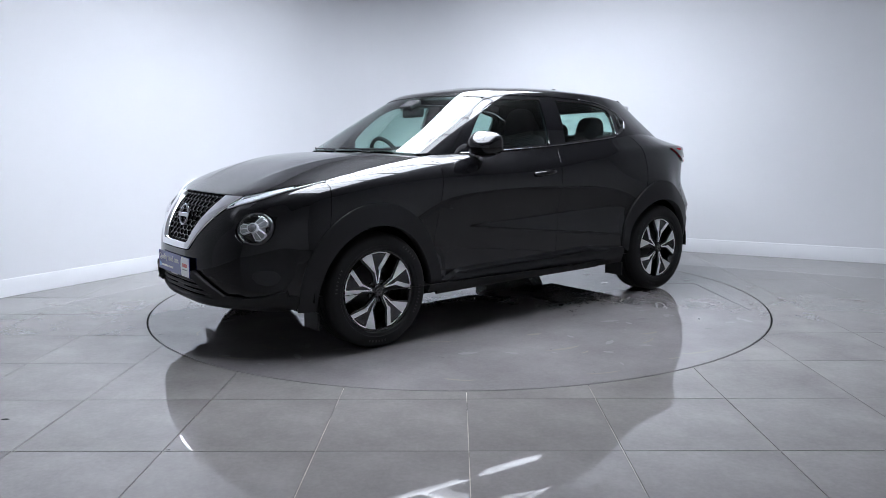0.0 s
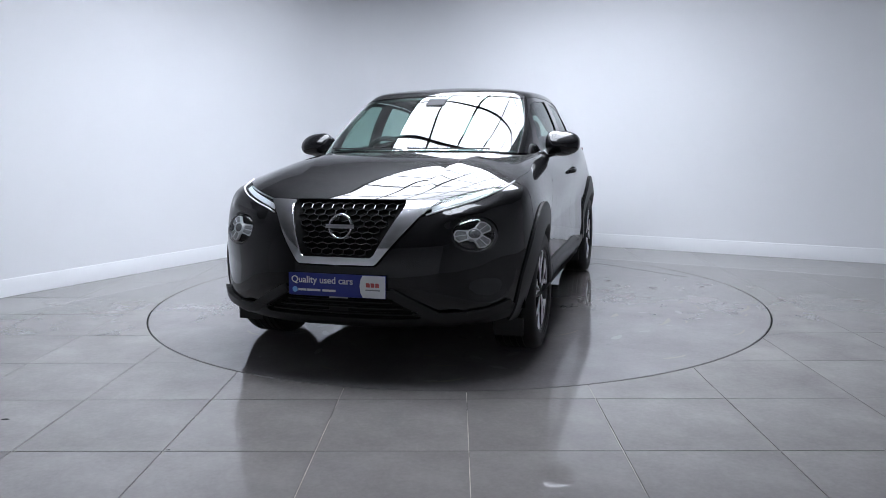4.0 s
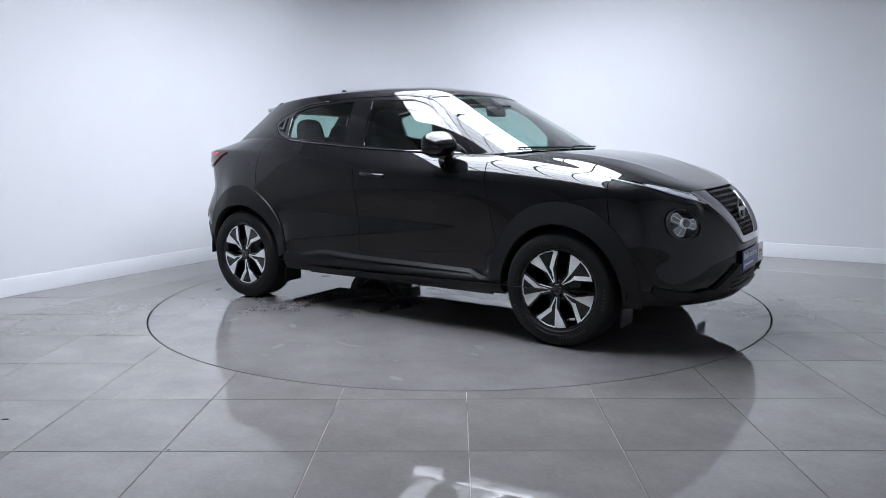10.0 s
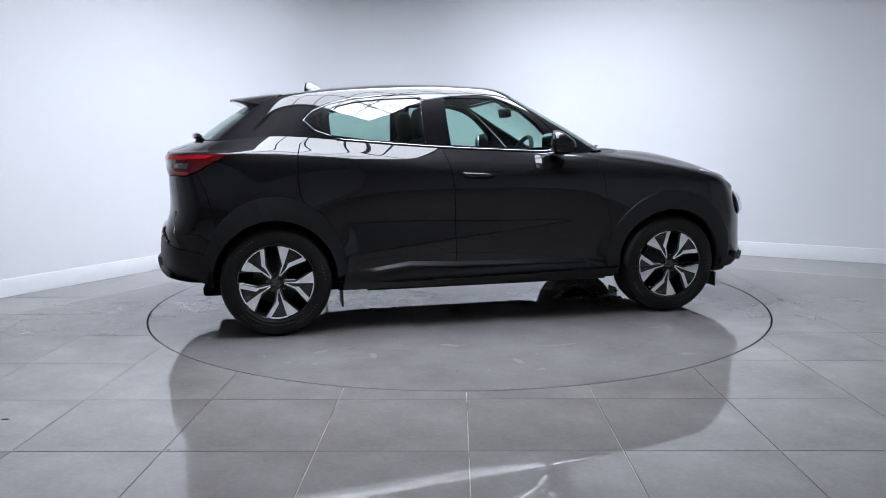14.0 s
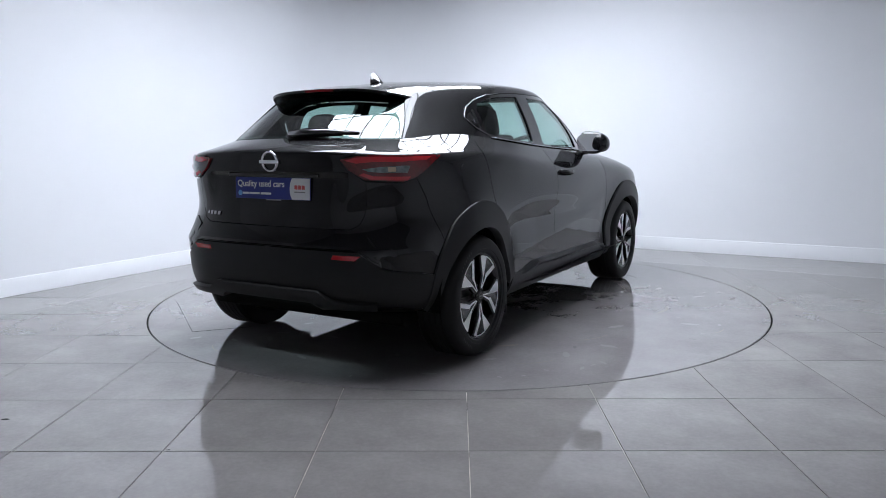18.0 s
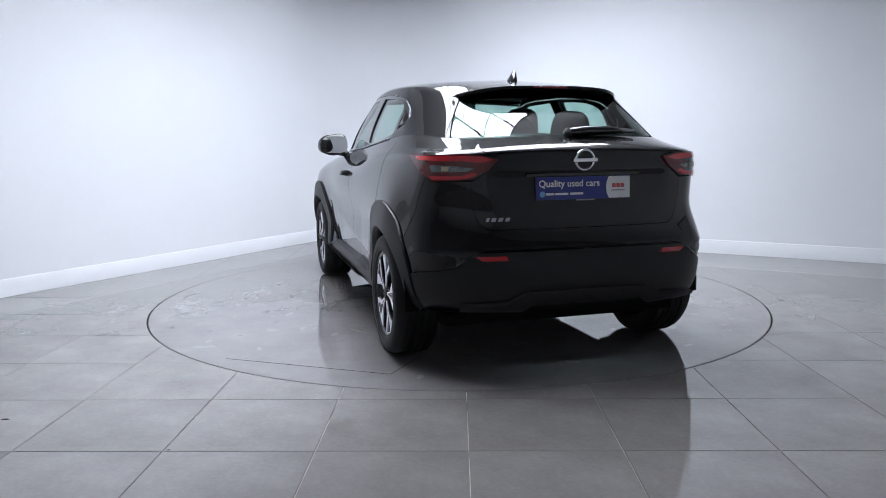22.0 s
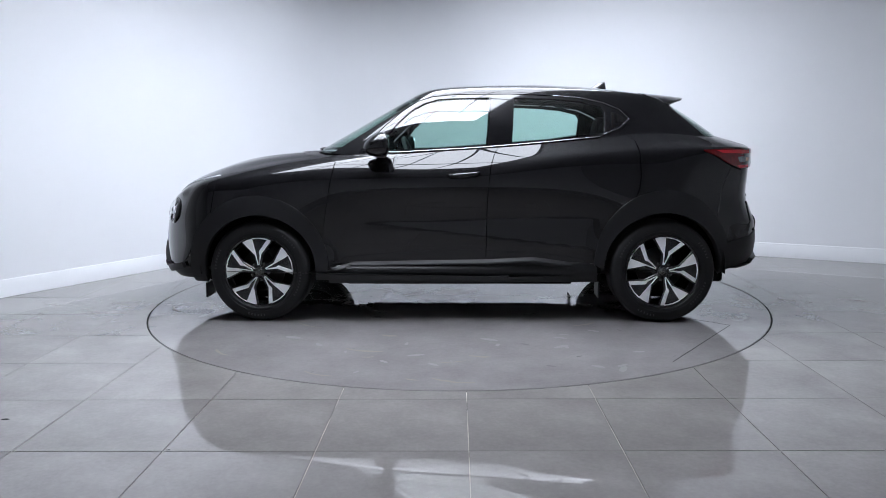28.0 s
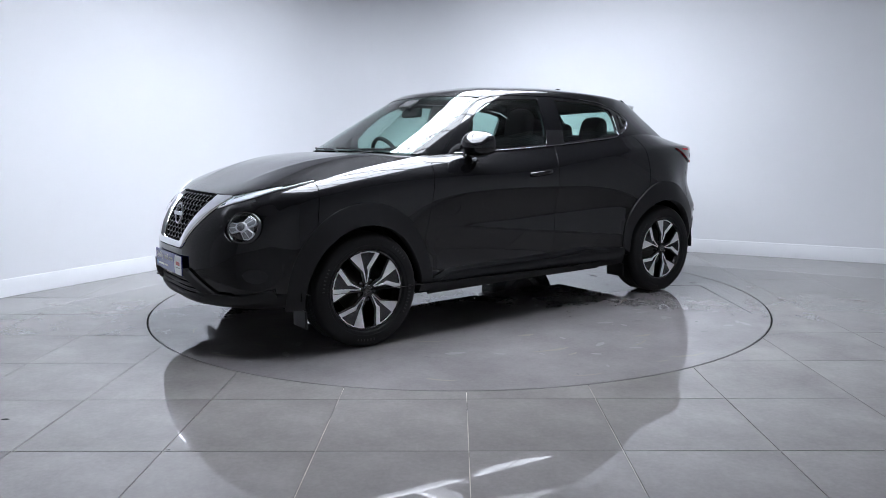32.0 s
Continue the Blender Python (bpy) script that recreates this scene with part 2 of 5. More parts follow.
class Surface:
    """Half of a hull drawn through loops that run from the front's middle round the side to the rear's middle."""

    def __init__(self, loops, dense=20, sculpt=None):
        cage = np.array(loops)
        flip = np.array([1, -1, 1])
        wide = np.concatenate([cage[:, 3:0:-1] * flip, cage, cage[:, -2:-5:-1] * flip], 1)
        around = spline(wide.transpose(1, 0, 2), dense)[3 * dense:-3 * dense]
        self.P = spline(around.transpose(1, 0, 2), dense)
        self.P[:, 0, 1] = self.P[:, -1, 1] = 0
        self.dense = dense
        if sculpt:
            self.P = sculpt(self.P)
        du = np.gradient(self.P, axis=1)
        dv = np.gradient(self.P, axis=0)
        n = np.cross(du, dv)
        n[:, 0, 1] = n[:, -1, 1] = 0
        ln = np.linalg.norm(n, axis=2, keepdims=True)
        self.N = np.where(ln > 1e-8, n / np.maximum(ln, 1e-12), [0, 0, 1.0])
        mid = self.P.mean((0, 1)) * [1, 0, 1]
        if ((self.P - mid) * self.N).sum() < 0:
            self.N = -self.N
        self.N[(self.N * [0, 0, 1]).sum(2) < -0.95] *= -1
        self.N[self.P[:, :, 1] < 1e-4, 1] = 0
        nv, nu, _ = self.P.shape
        self.nv, self.nu = nv, nu
        quads = [(j * nu + i, j * nu + i + 1, (j + 1) * nu + i + 1, (j + 1) * nu + i) for j in range(nv - 1) for i in range(nu - 1)]
        self.tree = BVHTree.FromPolygons([tuple(p) for p in self.P.reshape(-1, 3)], quads)

    def at(self, uv):
        """Places and normals at an array of (u, v), counted in loops and columns."""
        uv = np.atleast_2d(np.asarray(uv, float)) * self.dense
        u, v = np.clip(uv[:, 0], 0, self.nu - 1), np.clip(uv[:, 1], 0, self.nv - 1)
        i, j = np.minimum(u.astype(int), self.nu - 2), np.minimum(v.astype(int), self.nv - 2)
        f, g = (u - i)[:, None], (v - j)[:, None]
        mix = lambda T: (1 - g) * ((1 - f) * T[j, i] + f * T[j, i + 1]) + g * ((1 - f) * T[j + 1, i] + f * T[j + 1, i + 1])
        n = mix(self.N)
        return mix(self.P), n / np.linalg.norm(n, axis=1, keepdims=True)

    def uv(self, side, a, b):
        """The (u, v) met when looking at the body along an axis: S from the side (x, z), F front, R rear (y, z), T top (x, y)."""
        eye, way = {"S": ((a, 3, b), (0, -1, 0)), "F": ((4, a, b), (-1, 0, 0)), "R": ((-4, a, b), (1, 0, 0)), "T": ((a, b, 4), (0, 0, -1))}[side]
        place, _, index, _ = self.tree.ray_cast(Vector(eye), Vector(way))
        if place is None:
            place, _, index, _ = self.tree.find_nearest(Vector({"S": (a, 0.8, b), "F": (2.0, a, b), "R": (-2.0, a, b), "T": (a, b, 1.2)}[side]))
        j, i = divmod(index, self.nu - 1)
        p, q = np.array(place), self.P
        e, g = q[j, i + 1] - q[j, i], q[j + 1, i] - q[j, i]
        s = np.linalg.lstsq(np.stack([e, g], 1), p - q[j, i], rcond=None)[0]
        return ((i + min(max(s[0], 0), 1)) / self.dense, (j + min(max(s[1], 0), 1)) / self.dense)

    def along(self, v, x):
        """The column u at which loop v passes x, on the body's side."""
        us = np.linspace(3.0, 12.5, 400)
        return float(us[np.abs(self.at(np.stack([us, np.full(400, v)], 1))[0][:, 0] - x).argmin()])

    def line(self, side, pts, step=0.03, smooth=False):
        """A polyline drawn in a view and laid on the surface."""
        pts = np.array(pts, float)
        if smooth and len(pts) > 2:
            pts = spline(pts, 8)
        out = []
        for p, q in zip(pts, pts[1:]):
            n = max(1, int(np.ceil(np.linalg.norm(q - p) / step)))
            out += [p + (q - p) * k / n for k in range(n)]
        out.append(pts[-1])
        return [self.uv(side, *p) for p in out]


def loop(xs, ys, zs):
    return list(zip(xs, ys, zs))


def ease(t):
    t = np.clip(t, 0, 1)
    return t * t * (3 - 2 * t)


def near_line(px, py, a, b):
    """Distance from the segment a-b, in a plan or an elevation."""
    dx, dy = b[0] - a[0], b[1] - a[1]
    t = np.clip(((px - a[0]) * dx + (py - a[1]) * dy) / (dx * dx + dy * dy), 0, 1)
    return np.hypot(px - a[0] - t * dx, py - a[1] - t * dy), t


def pressings(P):
    """The folds pressed into the body: wedge in the doors, ridges of the bonnet, hollow of the tailgate."""
    P = P.copy()
    x, y, z = P[:, :, 0], P[:, :, 1].copy(), P[:, :, 2]
    # doors: the flank tucks in down to the fold A, stands upright to the fold B that falls towards the rear, then tucks in again
    fold_a = 0.675 + 0.02 * np.clip(-x, -1, 1)
    fold_b = np.interp(x, [-0.90, 0.62], [0.475, 0.655])
    y_a = np.interp(x, [-0.95, -0.5, 0.3, 0.8], [0.874, 0.858, 0.853, 0.858])
    y_b = y_a + np.maximum(fold_a - fold_b, 0) * 0.05
    want = np.where(z > fold_a, y_a + (z - fold_a) * 0.15, np.where(z > fold_b, y_a + (fold_a - z) * 0.05, y_b - (fold_b - z) * 0.09))
    w = ease((x + 0.98) / 0.16) * ease((0.90 - x) / 0.14) * ease((z - 0.34) / 0.05) * ease((0.80 - z) / 0.12) * (y > 0.6)
    P[:, :, 1] += (want - y) * w
    # bonnet: a ridge each side from the screen pillar to the grille's corner
    d, t = near_line(x, y, (0.95, 0.565), (1.90, 0.345))
    P[:, :, 2] += 0.005 * np.exp(-d / 0.045) * ease(t * 5) * ease((1 - t) * 4) * (z > 0.85) * (x > 0.7)
    # brow between the daytime lamp and the headlight
    d, t = near_line(y, z, (0.47, 0.795), (0.80, 0.870))
    P[:, :, 0] += 0.026 * np.exp(-(d / 0.034) ** 2) * ease(t * 5) * ease((1 - t) * 5) * (x > 1.5)
    # tailgate: hollow under a ledge that carries the plate
    w = ease((1.030 - z) / 0.022) * (1 - ease((1.0 - z) / 0.20)) * ease((0.50 - y) / 0.08) * (x < -1.7)
    P[:, :, 0] += 0.015 * w
    # tail: pinched above the bumper, whose upper edge stands out as a shelf
    tail = ease((-1.42 - x) / 0.22)
    P[:, :, 1] -= 0.022 * np.exp(-((z - 0.80) / 0.10) ** 2) * tail * ease((y - 0.35) / 0.25)
    shelf = np.exp(-np.abs(z - 0.645) / 0.040) * ease((-1.70 - x) / 0.10)
    P[:, :, 0] -= 0.012 * shelf
    P[:, :, 1] += 0.010 * shelf * ease((y - 0.45) / 0.2)
    return P


HULL = Surface([
    loop([2.105, 2.090, 1.975, 1.840, 1.64, 1.318, 0.88, 0.35, -0.20, -0.80, -1.318, -1.63, -1.86, -1.98, -2.0],
         [0, 0.30, 0.57, 0.745, 0.815, 0.82, 0.81, 0.80, 0.80, 0.81, 0.83, 0.80, 0.68, 0.45, 0],
         [0.262, 0.262, 0.262, 0.268, 0.262, 0.25, 0.24, 0.24, 0.24, 0.24, 0.25, 0.30, 0.34, 0.36, 0.36]),
    loop([2.155, 2.138, 2.025, 1.880, 1.67, 1.318, 0.88, 0.35, -0.20, -0.80, -1.318, -1.63, -1.885, -2.02, -2.045],
         [0, 0.30, 0.60, 0.775, 0.855, 0.88, 0.872, 0.868, 0.868, 0.872, 0.885, 0.86, 0.72, 0.45, 0],
         [0.33, 0.33, 0.34, 0.35, 0.36, 0.36, 0.35, 0.35, 0.35, 0.36, 0.38, 0.40, 0.41, 0.41, 0.41]),
    loop([2.172, 2.152, 2.028, 1.868, 1.68, 1.318, 0.88, 0.35, -0.20, -0.80, -1.318, -1.64, -1.90, -2.025, -2.05],
         [0, 0.30, 0.60, 0.784, 0.884, 0.908, 0.852, 0.835, 0.832, 0.852, 0.91, 0.870, 0.73, 0.45, 0],
         [0.50, 0.50, 0.505, 0.51, 0.52, 0.52, 0.50, 0.50, 0.50, 0.52, 0.54, 0.55, 0.56, 0.56, 0.56]),
    loop([2.140, 2.122, 2.008, 1.866, 1.68, 1.318, 0.88, 0.35, -0.20, -0.80, -1.318, -1.63, -1.862, -1.972, -1.99],
         [0, 0.30, 0.595, 0.780, 0.880, 0.908, 0.866, 0.855, 0.855, 0.872, 0.908, 0.866, 0.74, 0.45, 0],
         [0.68, 0.68, 0.69, 0.70, 0.71, 0.72, 0.70, 0.70, 0.70, 0.72, 0.74, 0.74, 0.74, 0.74, 0.74]),
    loop([2.035, 2.015, 1.92, 1.808, 1.65, 1.318, 0.88, 0.35, -0.20, -0.80, -1.318, -1.60, -1.835, -1.965, -1.985],
         [0, 0.29, 0.57, 0.766, 0.860, 0.882, 0.876, 0.884, 0.887, 0.887, 0.880, 0.832, 0.725, 0.45, 0],
         [0.835, 0.84, 0.855, 0.87, 0.88, 0.88, 0.87, 0.87, 0.87, 0.88, 0.90, 0.90, 0.89, 0.89, 0.89]),
    loop([1.85, 1.84, 1.80, 1.71, 1.56, 1.30, 0.88, 0.35, -0.20, -0.80, -1.318, -1.61, -1.85, -1.965, -1.985],
         [0, 0.27, 0.53, 0.704, 0.802, 0.842, 0.857, 0.872, 0.875, 0.866, 0.832, 0.790, 0.708, 0.455, 0],
         [0.94, 0.945, 0.953, 0.958, 0.964, 0.976, 0.972, 0.972, 0.984, 1.042, 1.074, 1.084, 1.084, 1.080, 1.08]),
    loop([1.48, 1.47, 1.44, 1.39, 1.29, 1.13, 0.78, 0.32, -0.22, -0.80, -1.31, -1.58, -1.81, -1.94, -1.97],
         [0, 0.25, 0.46, 0.60, 0.69, 0.760, 0.806, 0.826, 0.832, 0.821, 0.776, 0.742, 0.670, 0.425, 0],
         [1.07, 1.072, 1.070, 1.060, 1.046, 1.046, 1.050, 1.048, 1.066, 1.119, 1.148, 1.140, 1.136, 1.144, 1.148]),
    loop([1.03, 1.02, 0.98, 0.93, 0.86, 0.76, 0.55, 0.20, -0.25, -0.80, -1.25, -1.535, -1.680, -1.785, -1.808],
         [0, 0.25, 0.45, 0.58, 0.655, 0.705, 0.75, 0.775, 0.78, 0.765, 0.706, 0.636, 0.560, 0.34, 0],
         [1.125, 1.124, 1.12, 1.112, 1.105, 1.10, 1.10, 1.115, 1.14, 1.185, 1.22, 1.205, 1.195, 1.20, 1.205]),
], sculpt=pressings)
CAB = Surface([
    loop([1.03, 1.02, 0.98, 0.93, 0.86, 0.76, 0.55, 0.20, -0.25, -0.80, -1.25, -1.535, -1.680, -1.785, -1.808],
         [0, 0.25, 0.45, 0.58, 0.655, 0.705, 0.75, 0.775, 0.78, 0.765, 0.706, 0.636, 0.560, 0.34, 0],
         [1.125, 1.124, 1.12, 1.112, 1.105, 1.10, 1.10, 1.115, 1.14, 1.185, 1.22, 1.205, 1.195, 1.20, 1.205]),
    loop([0.70, 0.69, 0.66, 0.62, 0.56, 0.45, 0.26, 0.0, -0.35, -0.80, -1.18, -1.425, -1.540, -1.625, -1.642],
         [0, 0.23, 0.438, 0.570, 0.640, 0.684, 0.712, 0.727, 0.729, 0.717, 0.650, 0.572, 0.498, 0.29, 0],
         [1.305, 1.303, 1.298, 1.29, 1.285, 1.285, 1.29, 1.30, 1.31, 1.325, 1.335, 1.325, 1.32, 1.325, 1.33]),
    loop([0.37, 0.36, 0.34, 0.31, 0.26, 0.16, 0.02, -0.20, -0.50, -0.85, -1.14, -1.340, -1.415, -1.458, -1.470],
         [0, 0.20, 0.400, 0.520, 0.580, 0.618, 0.634, 0.642, 0.641, 0.627, 0.575, 0.502, 0.430, 0.26, 0],
         [1.487, 1.484, 1.476, 1.466, 1.462, 1.466, 1.474, 1.482, 1.486, 1.480, 1.464, 1.445, 1.428, 1.435, 1.44]),
    loop([0.22, 0.21, 0.19, 0.16, 0.11, 0.04, -0.08, -0.25, -0.50, -0.80, -1.05, -1.20, -1.29, -1.34, -1.35],
         [0, 0.18, 0.355, 0.472, 0.526, 0.553, 0.566, 0.573, 0.575, 0.565, 0.528, 0.472, 0.385, 0.21, 0],
         [1.540, 1.540, 1.538, 1.534, 1.530, 1.530, 1.534, 1.537, 1.534, 1.522, 1.506, 1.492, 1.486, 1.490, 1.492]),
    loop([0.02, 0.01, -0.01, -0.03, -0.07, -0.13, -0.22, -0.35, -0.50, -0.70, -0.88, -0.98, -1.05, -1.09, -1.10],
         [0, 0.13, 0.25, 0.32, 0.36, 0.38, 0.39, 0.39, 0.39, 0.38, 0.35, 0.30, 0.24, 0.12, 0],
         [1.570, 1.569, 1.565, 1.561, 1.559, 1.559, 1.561, 1.562, 1.561, 1.552, 1.542, 1.535, 1.530, 1.531, 1.532]),
    loop([-0.20, -0.21, -0.22, -0.24, -0.26, -0.30, -0.36, -0.43, -0.52, -0.62, -0.71, -0.77, -0.81, -0.84, -0.85],
         [0] * 15,
         [1.580, 1.580, 1.580, 1.579, 1.579, 1.578, 1.578, 1.577, 1.576, 1.573, 1.569, 1.566, 1.563, 1.561, 1.561]),
])


def inside(points, poly):
    """Which points lie inside a closed outline."""
    x, y = points[:, 0][:, None], points[:, 1][:, None]
    a, b = poly, np.roll(poly, -1, 0)
    cross = ((a[:, 1] > y) != (b[:, 1] > y)) & (x < (b[:, 0] - a[:, 0]) * (y - a[:, 1]) / (b[:, 1] - a[:, 1] + 1e-12) + a[:, 0])
    return cross.sum(1) % 2 == 1


def shrink(poly, gap, fixed):
    """Move a closed outline inwards by gap; fixed vertices stay."""
    nxt, prv = np.roll(poly, -1, 0), np.roll(poly, 1, 0)
    area = (poly[:, 0] * nxt[:, 1] - nxt[:, 0] * poly[:, 1]).sum()
    def unit(v):
        return v / np.maximum(np.linalg.norm(v, axis=1, keepdims=True), 1e-9)
    e1, e2 = unit(poly - prv), unit(nxt - poly)
    n1, n2 = np.stack([-e1[:, 1], e1[:, 0]], 1), np.stack([-e2[:, 1], e2[:, 0]], 1)
    n = unit(n1 + n2) * np.sign(area)
    return np.where(fixed[:, None], poly, poly + n * gap)


def panel(name, surf, outline, mat, parent, mirror="copy", off=0.0, gap=0.0022, depth=0.014, grid=0.032, label="", holes=(), tight=None):
    """A pressed panel: the piece of the body surface inside an outline, with turned-in edges."""
    poly = np.array(outline, float)
    keep = np.ones(len(poly), bool)
    for i in range(len(poly)):
        if np.linalg.norm(poly[i] - poly[i - 1]) < 1e-4:
            keep[i] = False
    poly = poly[keep]
    c = poly.mean(0)
    lo, hi = poly.min(0), poly.max(0)
    probe = surf.at([(c[0] - 0.2, c[1]), (c[0] + 0.2, c[1]), (c[0], c[1] - 0.2), (c[0], c[1] + 0.2)])[0]
    size = np.maximum([np.linalg.norm(probe[1] - probe[0]) / 0.4, np.linalg.norm(probe[3] - probe[2]) / 0.4], 0.02)
    stay = np.abs(surf.at(poly)[0][:, 1]) < 2e-3
    if tight:
        stay |= tight(poly[:, 0], poly[:, 1])
    q = shrink(poly * size, gap, stay) if gap else poly * size
    cuts = [np.array(h, float) * size for h in holes]
    lo, hi = q.min(0), q.max(0)
    gx, gy = np.meshgrid(np.arange(lo[0] + grid / 2, hi[0], grid), np.arange(lo[1] + grid / 2, hi[1], grid))
    gx[::2] += grid / 2
    pts = np.stack([gx.ravel(), gy.ravel()], 1)
    ok = inside(pts, q)
    for h in cuts:
        ok &= ~inside(pts, h)
    pts = pts[ok]
    ring = np.concatenate([q] + cuts)
    if len(pts):
        near = np.array([((ring - p) ** 2).sum(1).min() for p in pts])
        pts = pts[near > (0.45 * grid) ** 2]
    edges, start = [], 0
    for h in [q] + cuts:
        edges += [(start + i, start + (i + 1) % len(h)) for i in range(len(h))]
        start += len(h)
    got = delaunay_2d_cdt([Vector(p) for p in np.concatenate([ring, pts])], edges, [], 0, 1e-6)
    flat = np.array([tuple(v) for v in got[0]])
    tris = np.array([t for t in got[2] if len(t) == 3])
    mids = flat[tris].mean(1)
    ok = inside(mids, q)
    for h in cuts:
        ok &= ~inside(mids, h)
    tris = tris[ok]
    uv = flat / size
    P, N = surf.at(uv)
    P = P + N * off
    sides = {}
    for t in tris:
        for a, b in ((t[0], t[1]), (t[1], t[2]), (t[2], t[0])):
            sides[(a, b)] = sides.get((a, b), 0) + 1
    rim = [(a, b) for (a, b) in sides if (b, a) not in sides]
    P, N = list(map(np.array, P)), list(map(np.array, N))
    faces = []
    for t in tris:
        n = np.cross(P[t[1]] - P[t[0]], P[t[2]] - P[t[0]])
        faces.append(tuple(t) if n @ N[t[0]] > 0 else (t[0], t[2], t[1]))
    if depth:
        made = {}
        for a, b in rim:
            if abs(P[a][1]) < 2e-4 and abs(P[b][1]) < 2e-4:
                continue
            edge = P[b] - P[a]
            out = np.cross(edge, N[a])
            out /= max(np.linalg.norm(out), 1e-9)
            ids = []
            for k in (a, b):
                if k not in made:
                    made[k] = len(P)
                    P += [P[k].copy(), P[k] - N[k] * depth]
                    N += [out * 0.8 + N[k] * 0.6, out]
                ids.append(made[k])
            f = (ids[0], ids[0] + 1, ids[1] + 1, ids[1])
            n = np.cross(P[f[1]] - P[f[0]], P[f[2]] - P[f[0]])
            faces.append(f)
    P, N = np.array(P), np.array(N)
    N /= np.maximum(np.linalg.norm(N, axis=1, keepdims=True), 1e-9)
    flip = np.array([1, -1, 1])
    sets = [(P, N, faces)]
    if mirror == "copy":
        sets.append((P * flip, N * flip, [f[::-1] for f in faces]))
    if mirror == "join":
        n0 = len(P)
        same = {}
        PP, NN = list(P), list(N)
        for i in range(n0):
            if abs(P[i, 1]) < 2e-4:
                same[i] = i
            else:
                same[i] = len(PP)
                PP.append(P[i] * flip)
                NN.append(N[i] * flip)
        sets = [(np.array(PP), np.array(NN), faces + [tuple(same[k] for k in f[::-1]) for f in faces])]
    obs = []
    for p, n, f in sets:
        me = bpy.data.meshes.new(name)
        me.from_pydata([tuple(v) for v in p], [], [tuple(int(k) for k in t) for t in f])
        me.validate()
        for poly_face in me.polygons:
            poly_face.use_smooth = True
        me.normals_split_custom_set_from_vertices([tuple(v) for v in n])
        me.materials.append(mat)
        ob = new(name, me)
        ob.parent = parent
        if label:
            ob["label"] = label
        obs.append(ob)
    return obs


car = tagged(new("car"), "black compact crossover car with silver and black alloy wheels", "car")


# ---- body panels ----
def ell(cx, cz, rx, rz, a, b, n=26):
    """Points of an arch from angle a to b, in degrees."""
    return [(cx + rx * math.cos(radians(a + (b - a) * i / n)), cz + rz * math.sin(radians(a + (b - a) * i / n))) for i in range(n + 1)]


def row(v, a, b, n=24):
    return [(a + (b - a) * i / n, v) for i in range(n + 1)]


def col(u, a, b, n=16):
    return [(u, a + (b - a) * i / n) for i in range(n + 1)]


S = lambda pts, **k: HULL.line("S", pts, **k)
F = lambda pts, **k: HULL.line("F", pts, **k)
R = lambda pts, **k: HULL.line("R", pts, **k)
ARCH_F, ARCH_R = (1.325, 0.35, 0.465, 0.49), (-1.315, 0.375, 0.432, 0.485)
OPEN_F, OPEN_R = (1.318, 0.336, 0.375, 0.378), (-1.318, 0.340, 0.375, 0.378)

u_fd, u_b, u_rd = HULL.along(7, 0.78), HULL.along(7, -0.262), HULL.along(7, -1.10)
door_front = [(u_fd, 7)] + S([(0.805, 1.05), (0.835, 0.90), (0.862, 0.76), (0.888, 0.62), (0.895, 0.53)])
pillar_line = [(u_b, 7)] + S([(-0.235, 1.09), (-0.212, 1.01), (-0.195, 0.85), (-0.187, 0.70), (-0.18, 0.402)])
door_rear = [(u_rd, 7)] + S([(-1.145, 1.17), (-1.162, 1.10), (-1.166, 0.95), (-1.155, 0.87), (-1.133, 0.815)])
arch_f_back = S(ell(*ARCH_F, 158, 184, 8))                                  # down the rear of the front arch
arch_f_top = S(ell(*ARCH_F, 158, 49.8))
arch_f_nose = S(ell(*ARCH_F, 49.8, 1, 14))
arch_r_door = S(ell(*ARCH_R, 65, 2, 16))
arch_r_top = S(ell(*ARCH_R, 65, 142))
arch_r_tail = S(ell(*ARCH_R, 142, 163, 8))
arch_r_low = S(ell(*ARCH_R, 163, 176, 6))
sill_front = S([(0.861, 0.345), (0.80, 0.355), (0.70, 0.385), (-0.18, 0.402)])
sill_rear = S([(-0.18, 0.402), (-0.49, 0.418), (-0.71, 0.388), (-0.883, 0.386)])

panel("front_door", HULL, door_front + arch_f_back[1:] + sill_front + pillar_line[::-1] + row(7, u_b, u_fd)[1:-1], M_PAINT, car, grid=0.018)
panel("rear_door", HULL, pillar_line + sill_rear[1:] + arch_r_door[::-1] + door_rear[::-1] + row(7, u_rd, u_b)[1:-1], M_PAINT, car, grid=0.018)

wing_top = [(4.95, 6.74)] + S([(0.93, 1.055), (1.10, 1.033), (1.30, 1.008), (1.47, 0.988), (1.585, 0.968)])
wing_nose = S([(1.585, 0.968), (1.600, 0.88), (1.625, 0.724)])
panel("front_wing", HULL, door_front + arch_f_top[1:] + wing_nose[::-1] + wing_top[::-1] + [(4.95, 7)] + row(7, 4.95, u_fd, 6)[1:-1], M_PAINT, car)

